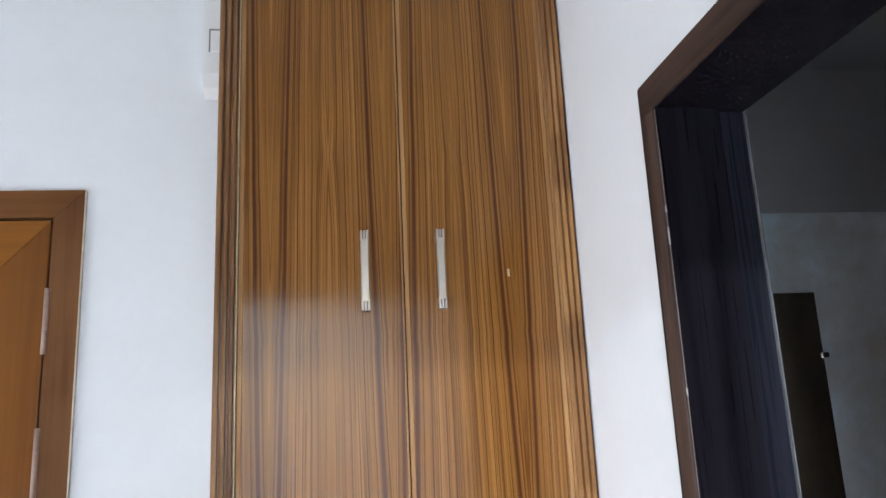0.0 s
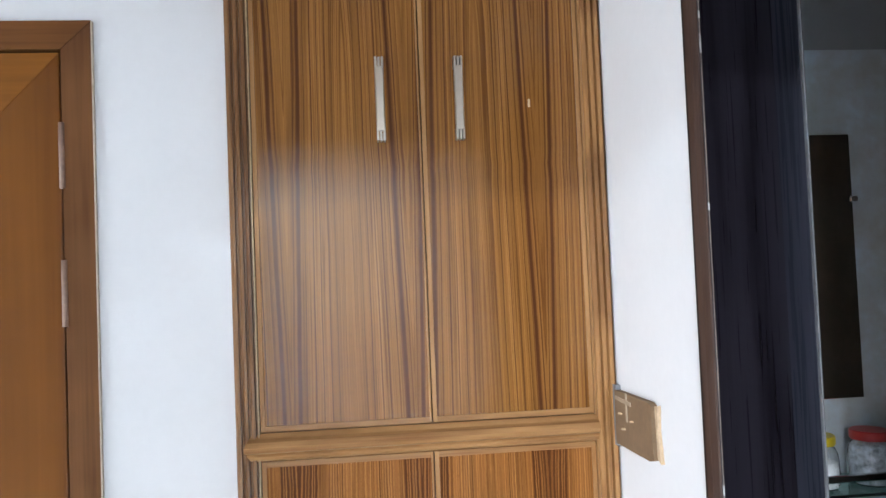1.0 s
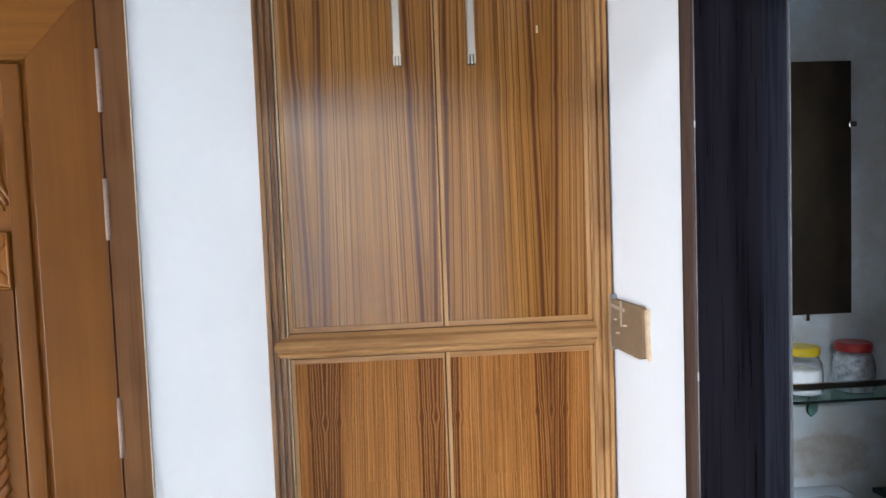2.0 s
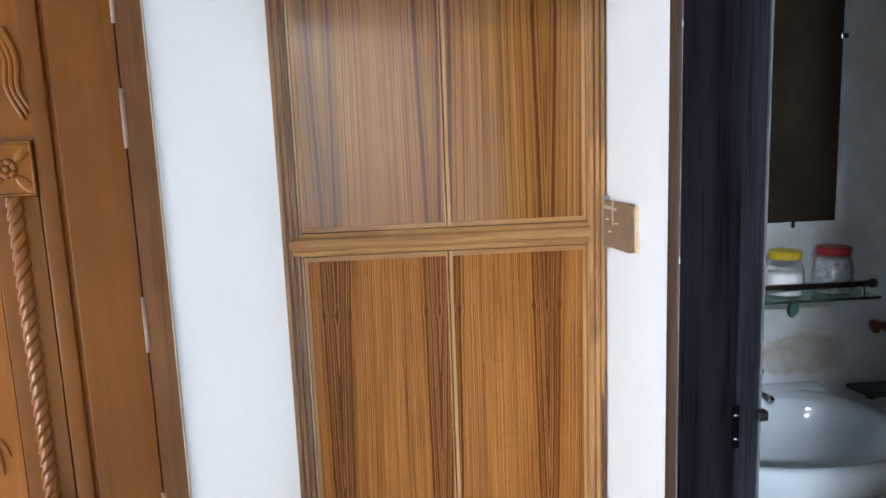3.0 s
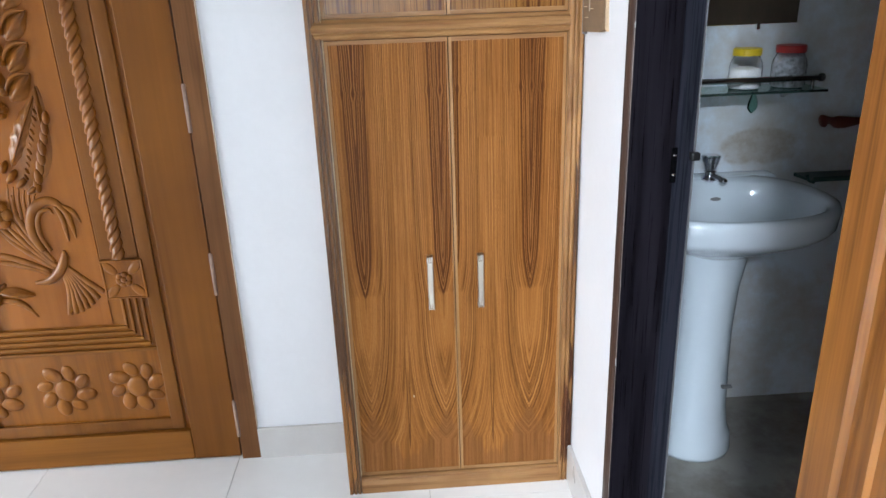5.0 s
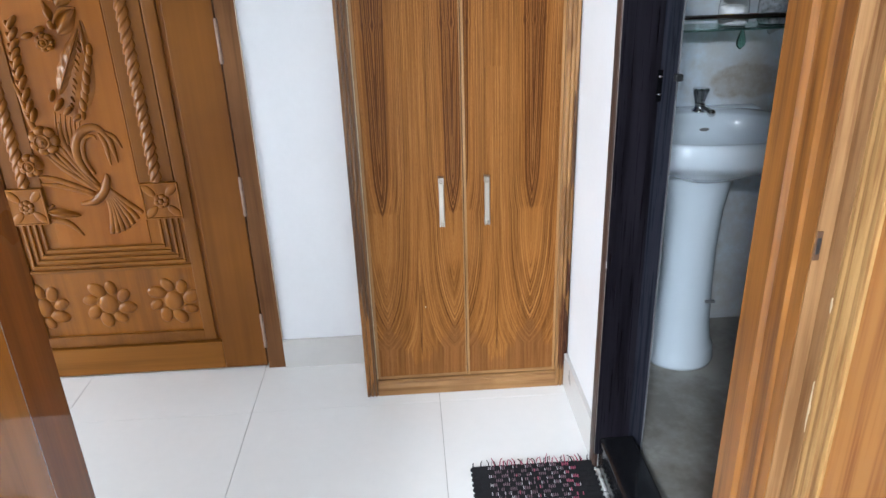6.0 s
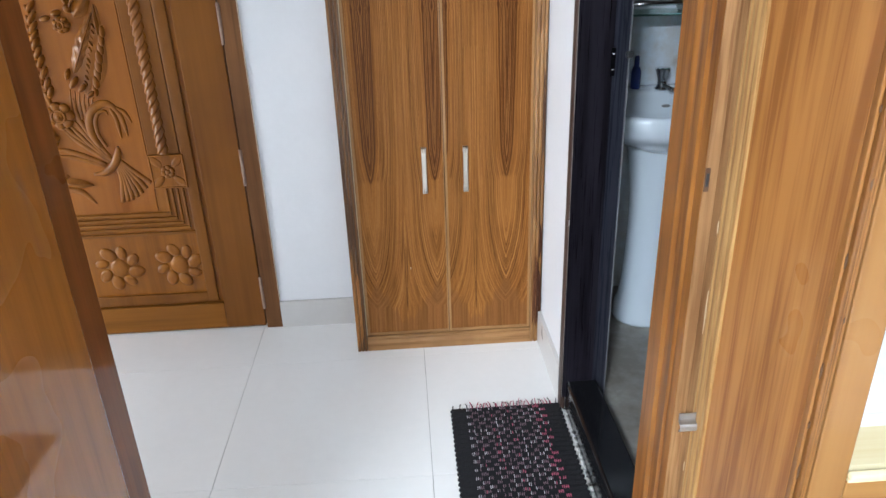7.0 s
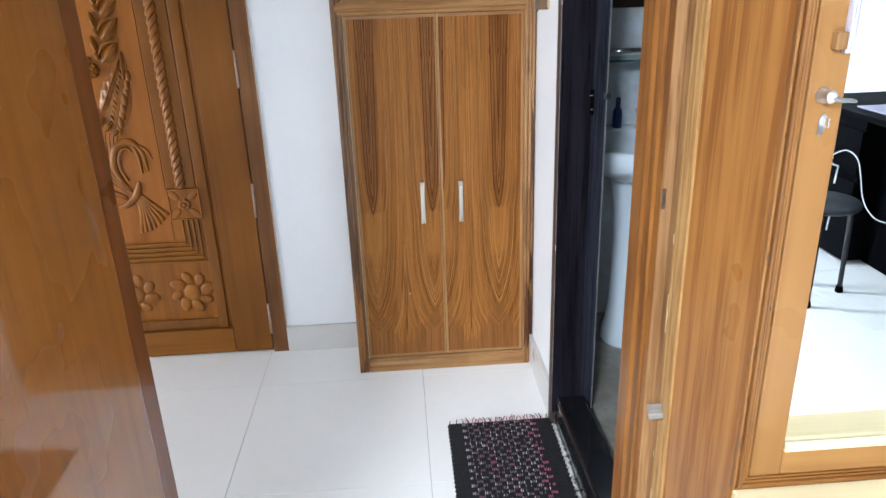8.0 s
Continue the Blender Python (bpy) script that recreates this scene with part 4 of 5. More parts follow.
# doorbell unit on the wall beside the wardrobe
bell = thing("chime_box", (-0.25, 1.408, 2.35), "white plastic chime box with a recessed slot", "wall box")
bm = extrude([(1.407, 2.335), (1.383, 2.352), (1.370, 2.38), (1.370, 2.55), (1.383, 2.566), (1.407, 2.566)], "x", -0.280, -0.214)
part("case", bm, M_WHITE, bell)
# grey backing paints the L-shaped shade at the slot's top and left
part("slot", box(-0.268, -0.218, 1.3675, 1.371, 2.428, 2.482, 0.001), M_GREY, bell, "grey backing whose edge stands in for slot shade")
part("slot_lip", box(-0.2645, -0.2175, 1.3665, 1.3705, 2.4275, 2.4775, 0.001), M_WHITE, bell)

# bathroom doorway in the dark frame
bath = thing("door_2", (0.5, 0.46, 0), "black-brown wenge door frame with an open way into the bathroom", "door frame", kind="structure")
J0, J1, JT = 0.14, 0.787, 2.052


def casing(y0, y1, x=0.4495):
    return extrude([(x, y0), (x - 0.006, y0), (x - 0.0115, y0 + (y1 - y0) * 0.15), (x - 0.013, (y0 + y1) / 2), (x - 0.0115, y1 - (y1 - y0) * 0.1), (x - 0.009, y1), (x, y1)], "z", 0.0, JT + 0.0005)


M_CASEY = wood("brown_casing_head", (0.088, 0.055, 0.044), (0.045, 0.027, 0.022), "y", 0.45, 40, 0.7, 0.1, 0.2)
part("casing", casing(0.789, 0.834), M_CASE, bath, "brown edge casing")
part("casing", casing(0.107, 0.138, 0.4885), M_CASE, bath, "brown edge casing")
part("casing_head", box(0.4375, 0.4495, 0.107, 0.834, JT + 0.001, JT + 0.0495, 0.003), M_CASEY, bath, "brown edge casing")
part("jamb", extrude([(0.4395, J1), (0.4395, 0.838), (0.531, 0.838), (0.531, J1)], "z", 0.045, JT), M_BLACKW, bath, "black-brown jamb face")
part("jamb_rebate", extrude([(0.5315, J1 + 0.013), (0.5315, 0.838), (0.574, 0.838), (0.574, J1 + 0.013)], "z", 0.03, JT), M_BLACKI, bath, "blue-black rebate strip")
part("edge_trim", box(0.5745, 0.5768, J1 + 0.008, 0.85, 0.03, JT, 0.001), M_EDGE2, bath, "thin pale grey edge strip")
part("jamb", extrude([(0.4790, J0), (0.4790, 0.107), (0.574, 0.107), (0.574, J0)], "z", 0.045, JT), M_BLACKW, bath, "black-brown jamb face")
part("head", box(0.4395, 0.574, 0.107, 0.838, JT + 0.0005, JT + 0.0485), M_BLACKW, bath, "black-brown head")
strike = part("strike_plate", box(0.5250, 0.5365, J1 - 0.003, J1 + 0.002, 1.028, 1.098, 0.001), M_BLACK, bath, "dark strike plate with bright screws")
for z in (1.043, 1.082):
    part("screw", lathe([(0.0001, 0), (0.0050, 0.0004), (0.0050, 0.003), (0.001, 0.004)], (0.531, J1 - 0.0035, z), 10), M_CHROME, strike, smooth=True)
part("latch_pin", box(0.566, 0.583, J1 - 0.004, J1 + 0.012, 1.070, 1.086, 0.003), M_BLKMET, bath, "small dark latch pin")
part("worn_edge", tube([(0.4388, 0.7884, 0.11 + 0.097 * k) for k in range(21)], [0.0004 + 0.0003 * ((k * 7) % 5) / 4 for k in range(21)], 6), M_RUBBED, bath, "rubbed pale arris of the casing")
for z0, ln in ((1.668, 0.010), (1.862, 0.024), (1.905, 0.010), (1.325, 0.012), (0.62, 0.018)):
    part("edge_chip", extrude([(0.7874, z0), (0.7883, z0 + 0.3 * ln), (0.7881, z0 + ln), (0.7872, z0 + 0.6 * ln)], "x", 0.4376, 0.4394), M_SEAL, bath, "pale chip along the casing edge")
SX0, SX1, SZ = 0.452, 0.546, 0.102
prof = [(SX0, -0.003)]
for k in range(7):
    a = math.pi - math.pi / 2 * k / 6
    prof.append((SX0 + 0.010 + 0.010 * math.cos(a), SZ - 0.010 + 0.010 * math.sin(a)))
for k in range(4):
    a = math.pi / 2 - math.pi / 2 * k / 3
    prof.append((SX1 - 0.005 + 0.005 * math.cos(a), SZ - 0.005 + 0.005 * math.sin(a)))
prof.append((SX1, -0.003))
sill = tagged(mesh_object("door_sill", extrude(prof, "y", J0, J1 - 0.0005), M_GRANITE), "polished black granite sill with a rounded edge", "sill", kind="structure")
random.seed(5)
pts, rad = [], []
wx, wr = 0.0, 0.0045
for i in range(96):
    wx = 0.7 * wx + random.uniform(-0.0016, 0.0016)
    wr = min(0.0068, max(0.0026, wr + random.uniform(-0.0014, 0.0014)))
    pts.append((0.4475 + wx, 0.141 + 0.00675 * i, 0.001))
    rad.append(wr)
part("sealant", tube(pts, rad, 8), M_SEAL, sill, "rough white sealant line", True)

# torn cardboard over a switch hole
card = thing("switch_cover", (0.45, 1.11, 1.30), "torn brown cardboard taped over a switch hole", "cover")
bm = extrude([(1.176, 1.297), (1.176, 1.389), (1.022, 1.394), (1.008, 1.390), (1.011, 1.335), (1.005, 1.310), (1.024, 1.304)], "x", 0.439, 0.4497)
part("sheet", bm, M_CARD, card)
part("torn_edge", extrude([(1.005, 1.312), (1.009, 1.390), (0.997, 1.393), (1.0, 1.355), (0.992, 1.307)], "x", 0.444, 0.4497), M_TORN, card, "pale torn edge")
part("tape", box(0.4372, 0.4388, 1.095, 1.17, 1.374, 1.381, 0.0005), M_TAPE, card, "strip of clear tape")
part("tape", box(0.4372, 0.4388, 1.112, 1.119, 1.345, 1.393, 0.0005), M_TAPE, card, "strip of clear tape")
# grey strip put where only the shade of the gap beside the post shows
part("shadow_gap", box(0.4405, 0.4497, 1.1725, 1.188, 1.292, 1.397), M_GREY, card, "grey strip standing in for the dark gap")
for y, z in ((1.13, 1.33), (1.145, 1.353), (1.09, 1.35)):
    part("hole", lathe([(0.0002, 0), (0.005, 0.0), (0.005, 0.002)], (0.438, y, z), 8), M_TORN, card, "torn spot")

# bathroom things
BX, BY = 0.876, 1.285
basin = thing("wash_basin", (BX, BY, 0), "white ceramic pedestal wash basin", "wash basin")


def oval_ring(bm, cx, cy, rx, ry, z, back, seg=48):
    out = []
    for j in range(seg):
        a = 2 * math.pi * j / seg
        x, y = cx + rx * math.copysign(abs(math.cos(a)) ** 0.85, math.cos(a)), cy + ry * math.copysign(abs(math.sin(a)) ** 0.85, math.sin(a))
        out.append(bm.verts.new((x, min(y, back), z)))
    return out


def skin(bm, rings):
    for a, b in zip(rings, rings[1:]):
        k = len(a)
        for j in range(k):
            bm.faces.new((a[j], a[(j + 1) % k], b[(j + 1) % k], b[j]))


bm = bmesh.new()
rows = [(0.10, 0.09, 0.685), (0.17, 0.14, 0.715), (0.245, 0.205, 0.748), (0.272, 0.226, 0.765), (0.285, 0.235, 0.780), (0.290, 0.238, 0.825), (0.286, 0.234, 0.837), (0.276, 0.225, 0.841),
        (0.252, 0.190, 0.839), (0.244, 0.184, 0.831), (0.238, 0.179, 0.808), (0.226, 0.168, 0.775), (0.195, 0.142, 0.742), (0.12, 0.09, 0.724), (0.02, 0.02, 0.720)]
rings = []
for i, (rx, ry, z) in enumerate(rows):
    cy = BY if i < 8 else BY - 0.028
    rings.append(oval_ring(bm, BX, cy, rx * 1.01, ry * 1.03, z, 1.535))
skin(bm, rings)
bm.faces.new(rings[0][::-1])
bm.faces.new(rings[-1])
bowl = part("bowl", bm, M_CERAMIC, basin, "glossy oval bowl with a broad rim", True)
part("overflow", lathe([(0.0005, -0.002), (0.011, -0.002), (0.011, 0.002), (0.0005, 0.002)], (0, 0, 0), 16, 1.4, 0.5), M_GREY, bowl, "dark oval overflow slot")
ov = basin.children_recursive[-1]
ov.matrix_basis = Matrix.Translation((BX + 0.047, 1.4300, 0.786)) @ Matrix.Rotation(radians(76), 4, "X")
part("splash_rim", box(BX - 0.26, BX + 0.25, 1.470, 1.539, 0.812, 0.8425, 0.012), M_CERAMIC, basin, smooth=True)
part("pedestal", lathe([(0.0, 0.0), (0.115, 0.0), (0.118, 0.012), (0.112, 0.06), (0.100, 0.09), (0.092, 0.16), (0.086, 0.3), (0.084, 0.42), (0.090, 0.55), (0.104, 0.64), (0.118, 0.697)], (BX - 0.012, BY + 0.02, 0.0205), 40, 1.0, 0.92, closed=False), M_CERAMIC, basin, "tapering ceramic pedestal", True)
part("maker_mark", box(BX + 0.03, BX + 0.06, 1.222, 1.2345, 0.262, 0.268), M_GREY, basin, "small grey printed bar")

tap = thing("tap", (BX + 0.026, 1.46, 0.85), "chrome pillar tap on the basin rim", "tap")
part("body", lathe([(0.024, 0), (0.024, 0.005), (0.017, 0.010), (0.0155, 0.022), (0.018, 0.026)], (BX + 0.026, 1.465, 0.851), 20), M_CHROME, tap, smooth=True)
bm = tube(spline([(BX + 0.026, 1.458, 0.866), (BX + 0.038, 1.444, 0.862), (BX + 0.048, 1.432, 0.856)], 10), 0.0095, 12)
lathe([(0.0005, -0.013), (0.009, -0.010), (0.0135, -0.002), (0.0135, 0.003), (0.009, 0.010), (0.0005, 0.013)], (BX + 0.051, 1.428, 0.853), 16, bm=bm)
part("spout", bm, M_CHROME, tap, "short spout with a round end", True)
bm = bmesh.new()
rings = []
for r, h in ((0.013, 0.0), (0.014, 0.008), (0.020, 0.026), (0.026, 0.040), (0.027, 0.046), (0.022, 0.049), (0.0005, 0.0495)):
    rings.append([bm.verts.new((BX + 0.026 + r * k * math.cos(a), 1.465 + r * k * math.sin(a), 0.8775 + h)) for a, k in ((2 * math.pi * q / 40, 1.0 if q % 5 < 3 else 0.86) for q in range(40))])
skin(bm, rings)
part("knob", bm, M_CHROME, tap, "flared fluted chrome knob")
tap.location += Vector((0.006, -0.012, -0.010))
bot = thing("bottle", (BX - 0.055, 1.475, 0.85), "navy blue plastic bottle on the basin rim", "bottle")
part("body", lathe([(0.016, 0), (0.017, 0.004), (0.017, 0.06), (0.012, 0.075)], (BX - 0.055, 1.475, 0.853), 18), M_BLUE, bot, smooth=True)
part("neck", lathe([(0.009, 0), (0.009, 0.035), (0.006, 0.04)], (BX - 0.055, 1.475, 0.928), 14), M_BLUE, bot, smooth=True)
bot.location.z -= 0.011

mirror = thing("wall_mirror", (0.85, 1.537, 1.275), "frameless dark wall mirror held by clips", "mirror")
part("pane", box(0.60, 1.157, 1.531, 1.5385, 1.276, 1.895, 0.001), M_MIRROR, mirror)
for x, z in ((1.042, 1.271), (0.70, 1.271)):
    part("clip", box(x - 0.005, x + 0.005, 1.527, 1.539, z - 0.010, z + 0.007, 0.002), M_CHROME, mirror)
part("clip", box(1.153, 1.169, 1.527, 1.539, 1.735, 1.748, 0.002), M_CHROME, mirror)

shelf = thing("glass_shelf", (0.88, 1.43, 1.10), "green-edged glass shelf with a chrome guard rail", "shelf")
part("plate", box(0.62, 1.192, 1.385, 1.532, 1.097, 1.104, 0.001), M_GREENGLASS, shelf, "green-tinted glass plate")
part("guard_rail", tube([(0.62, 1.388, 1.137), (0.9, 1.388, 1.137), (1.166, 1.388, 1.137)], 0.0085, 12), M_CHROME, shelf, smooth=True)
part("rail_cap", tube([(1.164, 1.388, 1.137), (1.174, 1.388, 1.137)], 0.0115, 12), M_BLKMET, shelf, smooth=True)
for x in (0.64, 1.146):
    part("rail_post", lathe([(0.005, 0), (0.005, 0.034)], (x, 1.390, 1.103), 10), M_CHROME, shelf, smooth=True)
    part("bracket", tube(spline([(x, 1.537, 1.07), (x, 1.50, 1.083), (x, 1.45, 1.094)], 8), [0.009 - 0.0006 * i for i in range(9)], 10), M_CHROME, shelf, smooth=True)
bm = tube(spline([(1.052, 1.532, 1.020), (1.052, 1.529, 1.045), (1.052, 1.527, 1.096)], 10), [0.003 + 0.013 * math.sin(math.pi * min(1, i / 9)) for i in range(11)], 12, 0.5)
part("bracket", bm, M_GREENGLASS, shelf, "leaf-shaped green bracket", True)


def jar(x, y, r, h, lid_material, lid_label, fill, label):
    j = thing("jar", (x, y, 1.105), label, "jar", "jars on the glass shelf")
    t = 0.0022
    prof = [(0.001, 0), (r * 0.86, 0), (r, 0.010), (r, h * 0.62), (r * 0.93, h * 0.78), (r * 0.78, h * 0.92), (r * 0.76, h)]
    prof += [(r * 0.76 - t, h), (r * 0.78 - t, h * 0.92), (r * 0.93 - t, h * 0.78), (r - t, h * 0.62), (r - t, 0.012), (r * 0.86, t), (0.001, t)]
    part("glass", lathe(prof, (x, y, 1.1055), 32, closed=False), M_GLASS, j, "clear glass body", True).visible_shadow = False
    filling = M_POWDER if lid_material is M_YELLOW else M_WRAP
    if fill:
        part("contents", lathe([(0.001, 0), (r * 0.9, 0.0), (r * 0.93, 0.006), (r * (0.93 if fill < 0.7 else 0.84), h * fill), (r * 0.5, h * fill + 0.006), (0.001, h * fill)], (x, y, 1.109), 24, closed=False), filling, j, "white powder" if filling is M_POWDER else "crumpled grey wrapping", True)
    bm = lathe([(r * 0.84, 0), (r * 0.86, 0.003), (r * 0.86, 0.017), (r * 0.80, 0.020), (0.001, 0.0195)], (x, y, 1.1055 + h * 0.965), 32)
    part("lid", bm, lid_material, j, lid_label)


jar(0.980, 1.450, 0.045, 0.096, M_YELLOW, "yellow screw lid", 0.52, "clear glass jar of white powder with a yellow lid")
jar(1.106, 1.450, 0.047, 0.100, M_RED, "red screw lid", 0.80, "clear glass jar of crumpled grey wrapping with a red lid")

holder = thing("soap_holder", (1.27, 1.47, 0.83), "dark teal plastic soap holder on the tiled wall", "soap holder")
part("tray", extrude([(1.537, 0.815), (1.435, 0.822), (1.425, 0.836), (1.431, 0.838), (1.44, 0.829), (1.537, 0.826)], "x", 1.215, 1.40), M_TEAL, holder)
part("hook", tube(spline([(1.225, 1.44, 0.82), (1.205, 1.435, 0.828), (1.195, 1.43, 0.846)], 8), 0.005, 8), M_TEAL, holder, smooth=True)
brush = thing("hanging_brush", (1.35, 1.51, 0.97), "red-brown plastic brush hung on the wall", "brush")
part("handle", tube(spline([(1.262, 1.515, 0.986), (1.284, 1.512, 0.991), (1.324, 1.512, 0.983), (1.40, 1.512, 0.986)], 14), [0.014, 0.019, 0.02, 0.018, 0.013, 0.011, 0.011, 0.014, 0.018, 0.019, 0.018, 0.016, 0.013, 0.011, 0.010], 12), M_REDBROWN, brush, smooth=True)

# bedroom doorway with its open leaf
way = thing("door_3", (-0.08, 0, 0), "varnished teak door lining of the bedroom", "door frame", kind="structure")
XL, XR = -0.539, 0.4175
prof = [(XR + 0.004, 0.076), (XR, 0.072), (XR + 0.003, 0.026), (XR + 0.010, 0.021), (XR + 0.011, 0.006), (XR + 0.004, 0.001), (XR + 0.005, -0.018), (XR + 0.010, -0.022), (XR + 0.0105, -0.045), (0.489, -0.045), (0.489, 0.076)]
part("lining", extrude(prof, "z", 0, 2.03), M_JAMB, way, "orange-brown moulded lining")
part("rebate", extrude([(0.4290, -0.0452), (0.4290, -0.0475), (0.4475, -0.0485), (0.4475, -0.0725), (0.4888, -0.0725), (0.4888, -0.0452)], "z", 0, 2.03), M_RAW, way, "bare scuffed rebate")
part("edge_bead", extrude([(0.4480, -0.073), (0.4470, -0.079), (0.4479, -0.084), (0.4468, -0.092), (0.4470, -0.100), (0.4481, -0.106), (0.4475, -0.114), (0.4482, -0.1185), (0.489, -0.1185), (0.489, -0.073)], "z", 0, 2.03), M_PALE, way, "pale bare edge with saw marks")
part("lining", extrude([(XL - 0.06, 0.110), (XL - 0.004, 0.110), (XL, 0.106), (XL, -0.002), (XL - 0.06, -0.002)], "z", 0, 2.03), M_LEAFJ, way, "red-brown hinge-side lining, darkened in colour for shade")
part("lining", box(XL - 0.06, XL - 0.014, -0.118, -0.0025, 0, 2.03, 0.002), M_LEAFJ, way)
M_JAMBX = wood("orange_head_wood", (0.323, 0.141, 0.035), (0.172, 0.066, 0.017), "x", 0.28, 34, 0.7, 0.4, 0.2)
part("head_lining", box(XL - 0.06, 0.489, -0.118, 0.108, 2.031, 2.088, 0.002), M_JAMBX, way)
random.seed(21)
for z0, ln in ((0.40, 0.05), (0.52, 0.02), (0.795, 0.075), (0.965, 0.02)):
    y = -0.0725 + random.uniform(-0.004, 0.003)
    x = 0.4468
    part("paint_chip", extrude([(y, z0), (y + 0.0012, z0 + 0.2 * ln), (y + 0.0022, z0 + 0.6 * ln), (y + 0.0008, z0 + ln), (y - 0.0006, z0 + 0.5 * ln)], "x", x - 0.0004, x + 0.0016), M_CHIP, way, "pale splintered sliver")
plate = part("strike_plate", box(0.4292, 0.4365, -0.0490, -0.0470, 1.022, 1.058, 0.0006), M_WORN, way, "small dull strike plate")
part("bolt_hole", box(0.4308, 0.4350, -0.0496, -0.0489, 1.030, 1.050), M_BLKMET, plate, "dark bolt hole")
bm = extrude([(-0.088, 0.655), (-0.0865, 0.655), (-0.0865, 0.644), (-0.0905, 0.641), (-0.0965, 0.640), (-0.0985, 0.636), (-0.0985, 0.629), (-0.0955, 0.625), (-0.0925, 0.6245), (-0.0925, 0.627), (-0.095, 0.628), (-0.0965, 0.631), (-0.0965, 0.635), (-0.094, 0.6375), (-0.088, 0.640)], "x", 0.4195, 0.4478)
part("door_catch", bm, M_CATCH, way, "bent steel door catch")

dl = thing("bedroom_door", (-0.531, -0.5, 0), "plain varnished brown door leaf, wide open into the bedroom", "door")
part("leaf", box(-0.551, -0.511, -0.96, -0.022, 0.008, 2.025, 0.003), M_LEAF, dl, "smooth glossy veneer")

# mirrored cupboard beside the doorway
MY = -0.31
cup = thing("mirror_cupboard", (0.95, -0.21, 0), "teak built-in cupboard with a mirrored door and a pale ledge", "cupboard")
part("side_panel", extrude([(0.452, -0.1195), (0.478, MY + 0.006), (0.494, MY + 0.006), (0.494, -0.1195)], "z", 0, 2.3), M_PANEL, cup, "streaky veneer side panel")
part("case", box(0.4945, 1.55, -0.28, -0.1165, 0, 2.3), M_PANEL, cup)


def frame_run(x0, x1, z0, z1, y, name, mv, mh, label, profile):
    """Four moulded members round an opening; profile: rounded strips across the width."""
    off = 0.0
    for wid, proud in profile:
        a0, a1, b0, b1 = x0 + off, x1 - off, z0 + off, z1 - off
        r = min(wid, 0.012) * 0.4
        part(name, box(a0, a0 + wid, y - proud, y + 0.03, b0, b1, r), mv, cup, label)
        part(name, box(a1 - wid, a1, y - proud, y + 0.03, b0, b1, r), mv, cup, label)
        part(name, box(a0 + wid, a1 - wid, y - proud, y + 0.0295, b0, b0 + wid, r), mh, cup, label)
        part(name, box(a0 + wid, a1 - wid, y - proud, y + 0.0295, b1 - wid, b1, r), mh, cup, label)
        off += wid


M_PANELX = wood("veneer_rail", (0.332, 0.142, 0.038), (0.202, 0.074, 0.018), "x", 0.3, 30, 0.8, 0.4, 0.15)
frame_run(0.4785, 1.55, 0.641, 2.3, MY, "surround_moulding", M_MOULD, M_PANELX, "stepped brown moulding", [(0.0045, 0.004), (0.0016, -0.004), (0.0065, 0.0085), (0.0014, -0.004), (0.0035, 0.005), (0.0014, -0.004), (0.0031, 0.003)])
door = part("mirror_door", box(0.5010, 1.527, MY + 0.004, MY + 0.026, 0.664, 2.276), M_STILEM, cup, "door with a pale wooden frame round a mirror")
part("stile", box(0.5030, 0.5515, MY - 0.003, MY + 0.004, 0.6655, 2.2755, 0.0025), M_STILEM, door, "pale smooth stile")
part("stile", box(1.4795, 1.5265, MY - 0.003, MY + 0.004, 0.6655, 2.2755, 0.0025), M_STILEM, door, "pale smooth stile")
part("rail", box(0.5516, 1.4794, MY - 0.0028, MY + 0.004, 0.6655, 0.7085, 0.0025), M_STILEMX, door, "pale smooth rail")
part("rail", box(0.5516, 1.4794, MY - 0.0028, MY + 0.004, 2.22, 2.2755, 0.0025), M_STILEMX, door, "pale smooth rail")
part("bead", box(0.5516, 1.4794, MY - 0.007, MY - 0.0003, 0.7087, 0.7145, 0.002), M_LEDGE, door, "cream bead under the mirror")
part("bead", box(0.5516, 1.4794, MY - 0.0105, MY - 0.0003, 0.7149, 0.7245, 0.0035), M_LEDGE, door, "cream bead under the mirror")
part("pane", box(0.5518, 1.4792, MY, MY + 0.0038, 0.7092, 2.2198), M_MIRROR, door, "clear mirror")
random.seed(31)
for i in range(7):
    z0, x = 0.72 + 0.075 * i + random.uniform(0, 0.05), random.choice((0.4815, 0.4875, 0.4950))
    h = random.uniform(0.008, 0.03)
    part("nick", extrude([(x, z0), (x + 0.0016, z0 + 0.25 * h), (x + 0.0010, z0 + h), (x - 0.0008, z0 + 0.7 * h)], "y", MY - 0.0092 if x == 0.4875 else MY - 0.0057, MY), M_WORN, cup, "dark worn nick")
LX, LZ = 0.524, 1.253
lever = part("lever_handle", lathe([(0.001, 0), (0.0105, 0), (0.0105, 0.003), (0.0065, 0.006), (0.0065, 0.013), (0.0085, 0.017), (0.0065, 0.021), (0.001, 0.022)], (0, 0, 0), 20), M_SATIN, door, "chrome lever handle", True)
lever.matrix_basis = Matrix.Translation((LX, MY - 0.003, LZ)) @ Matrix.Rotation(radians(90), 4, "X")
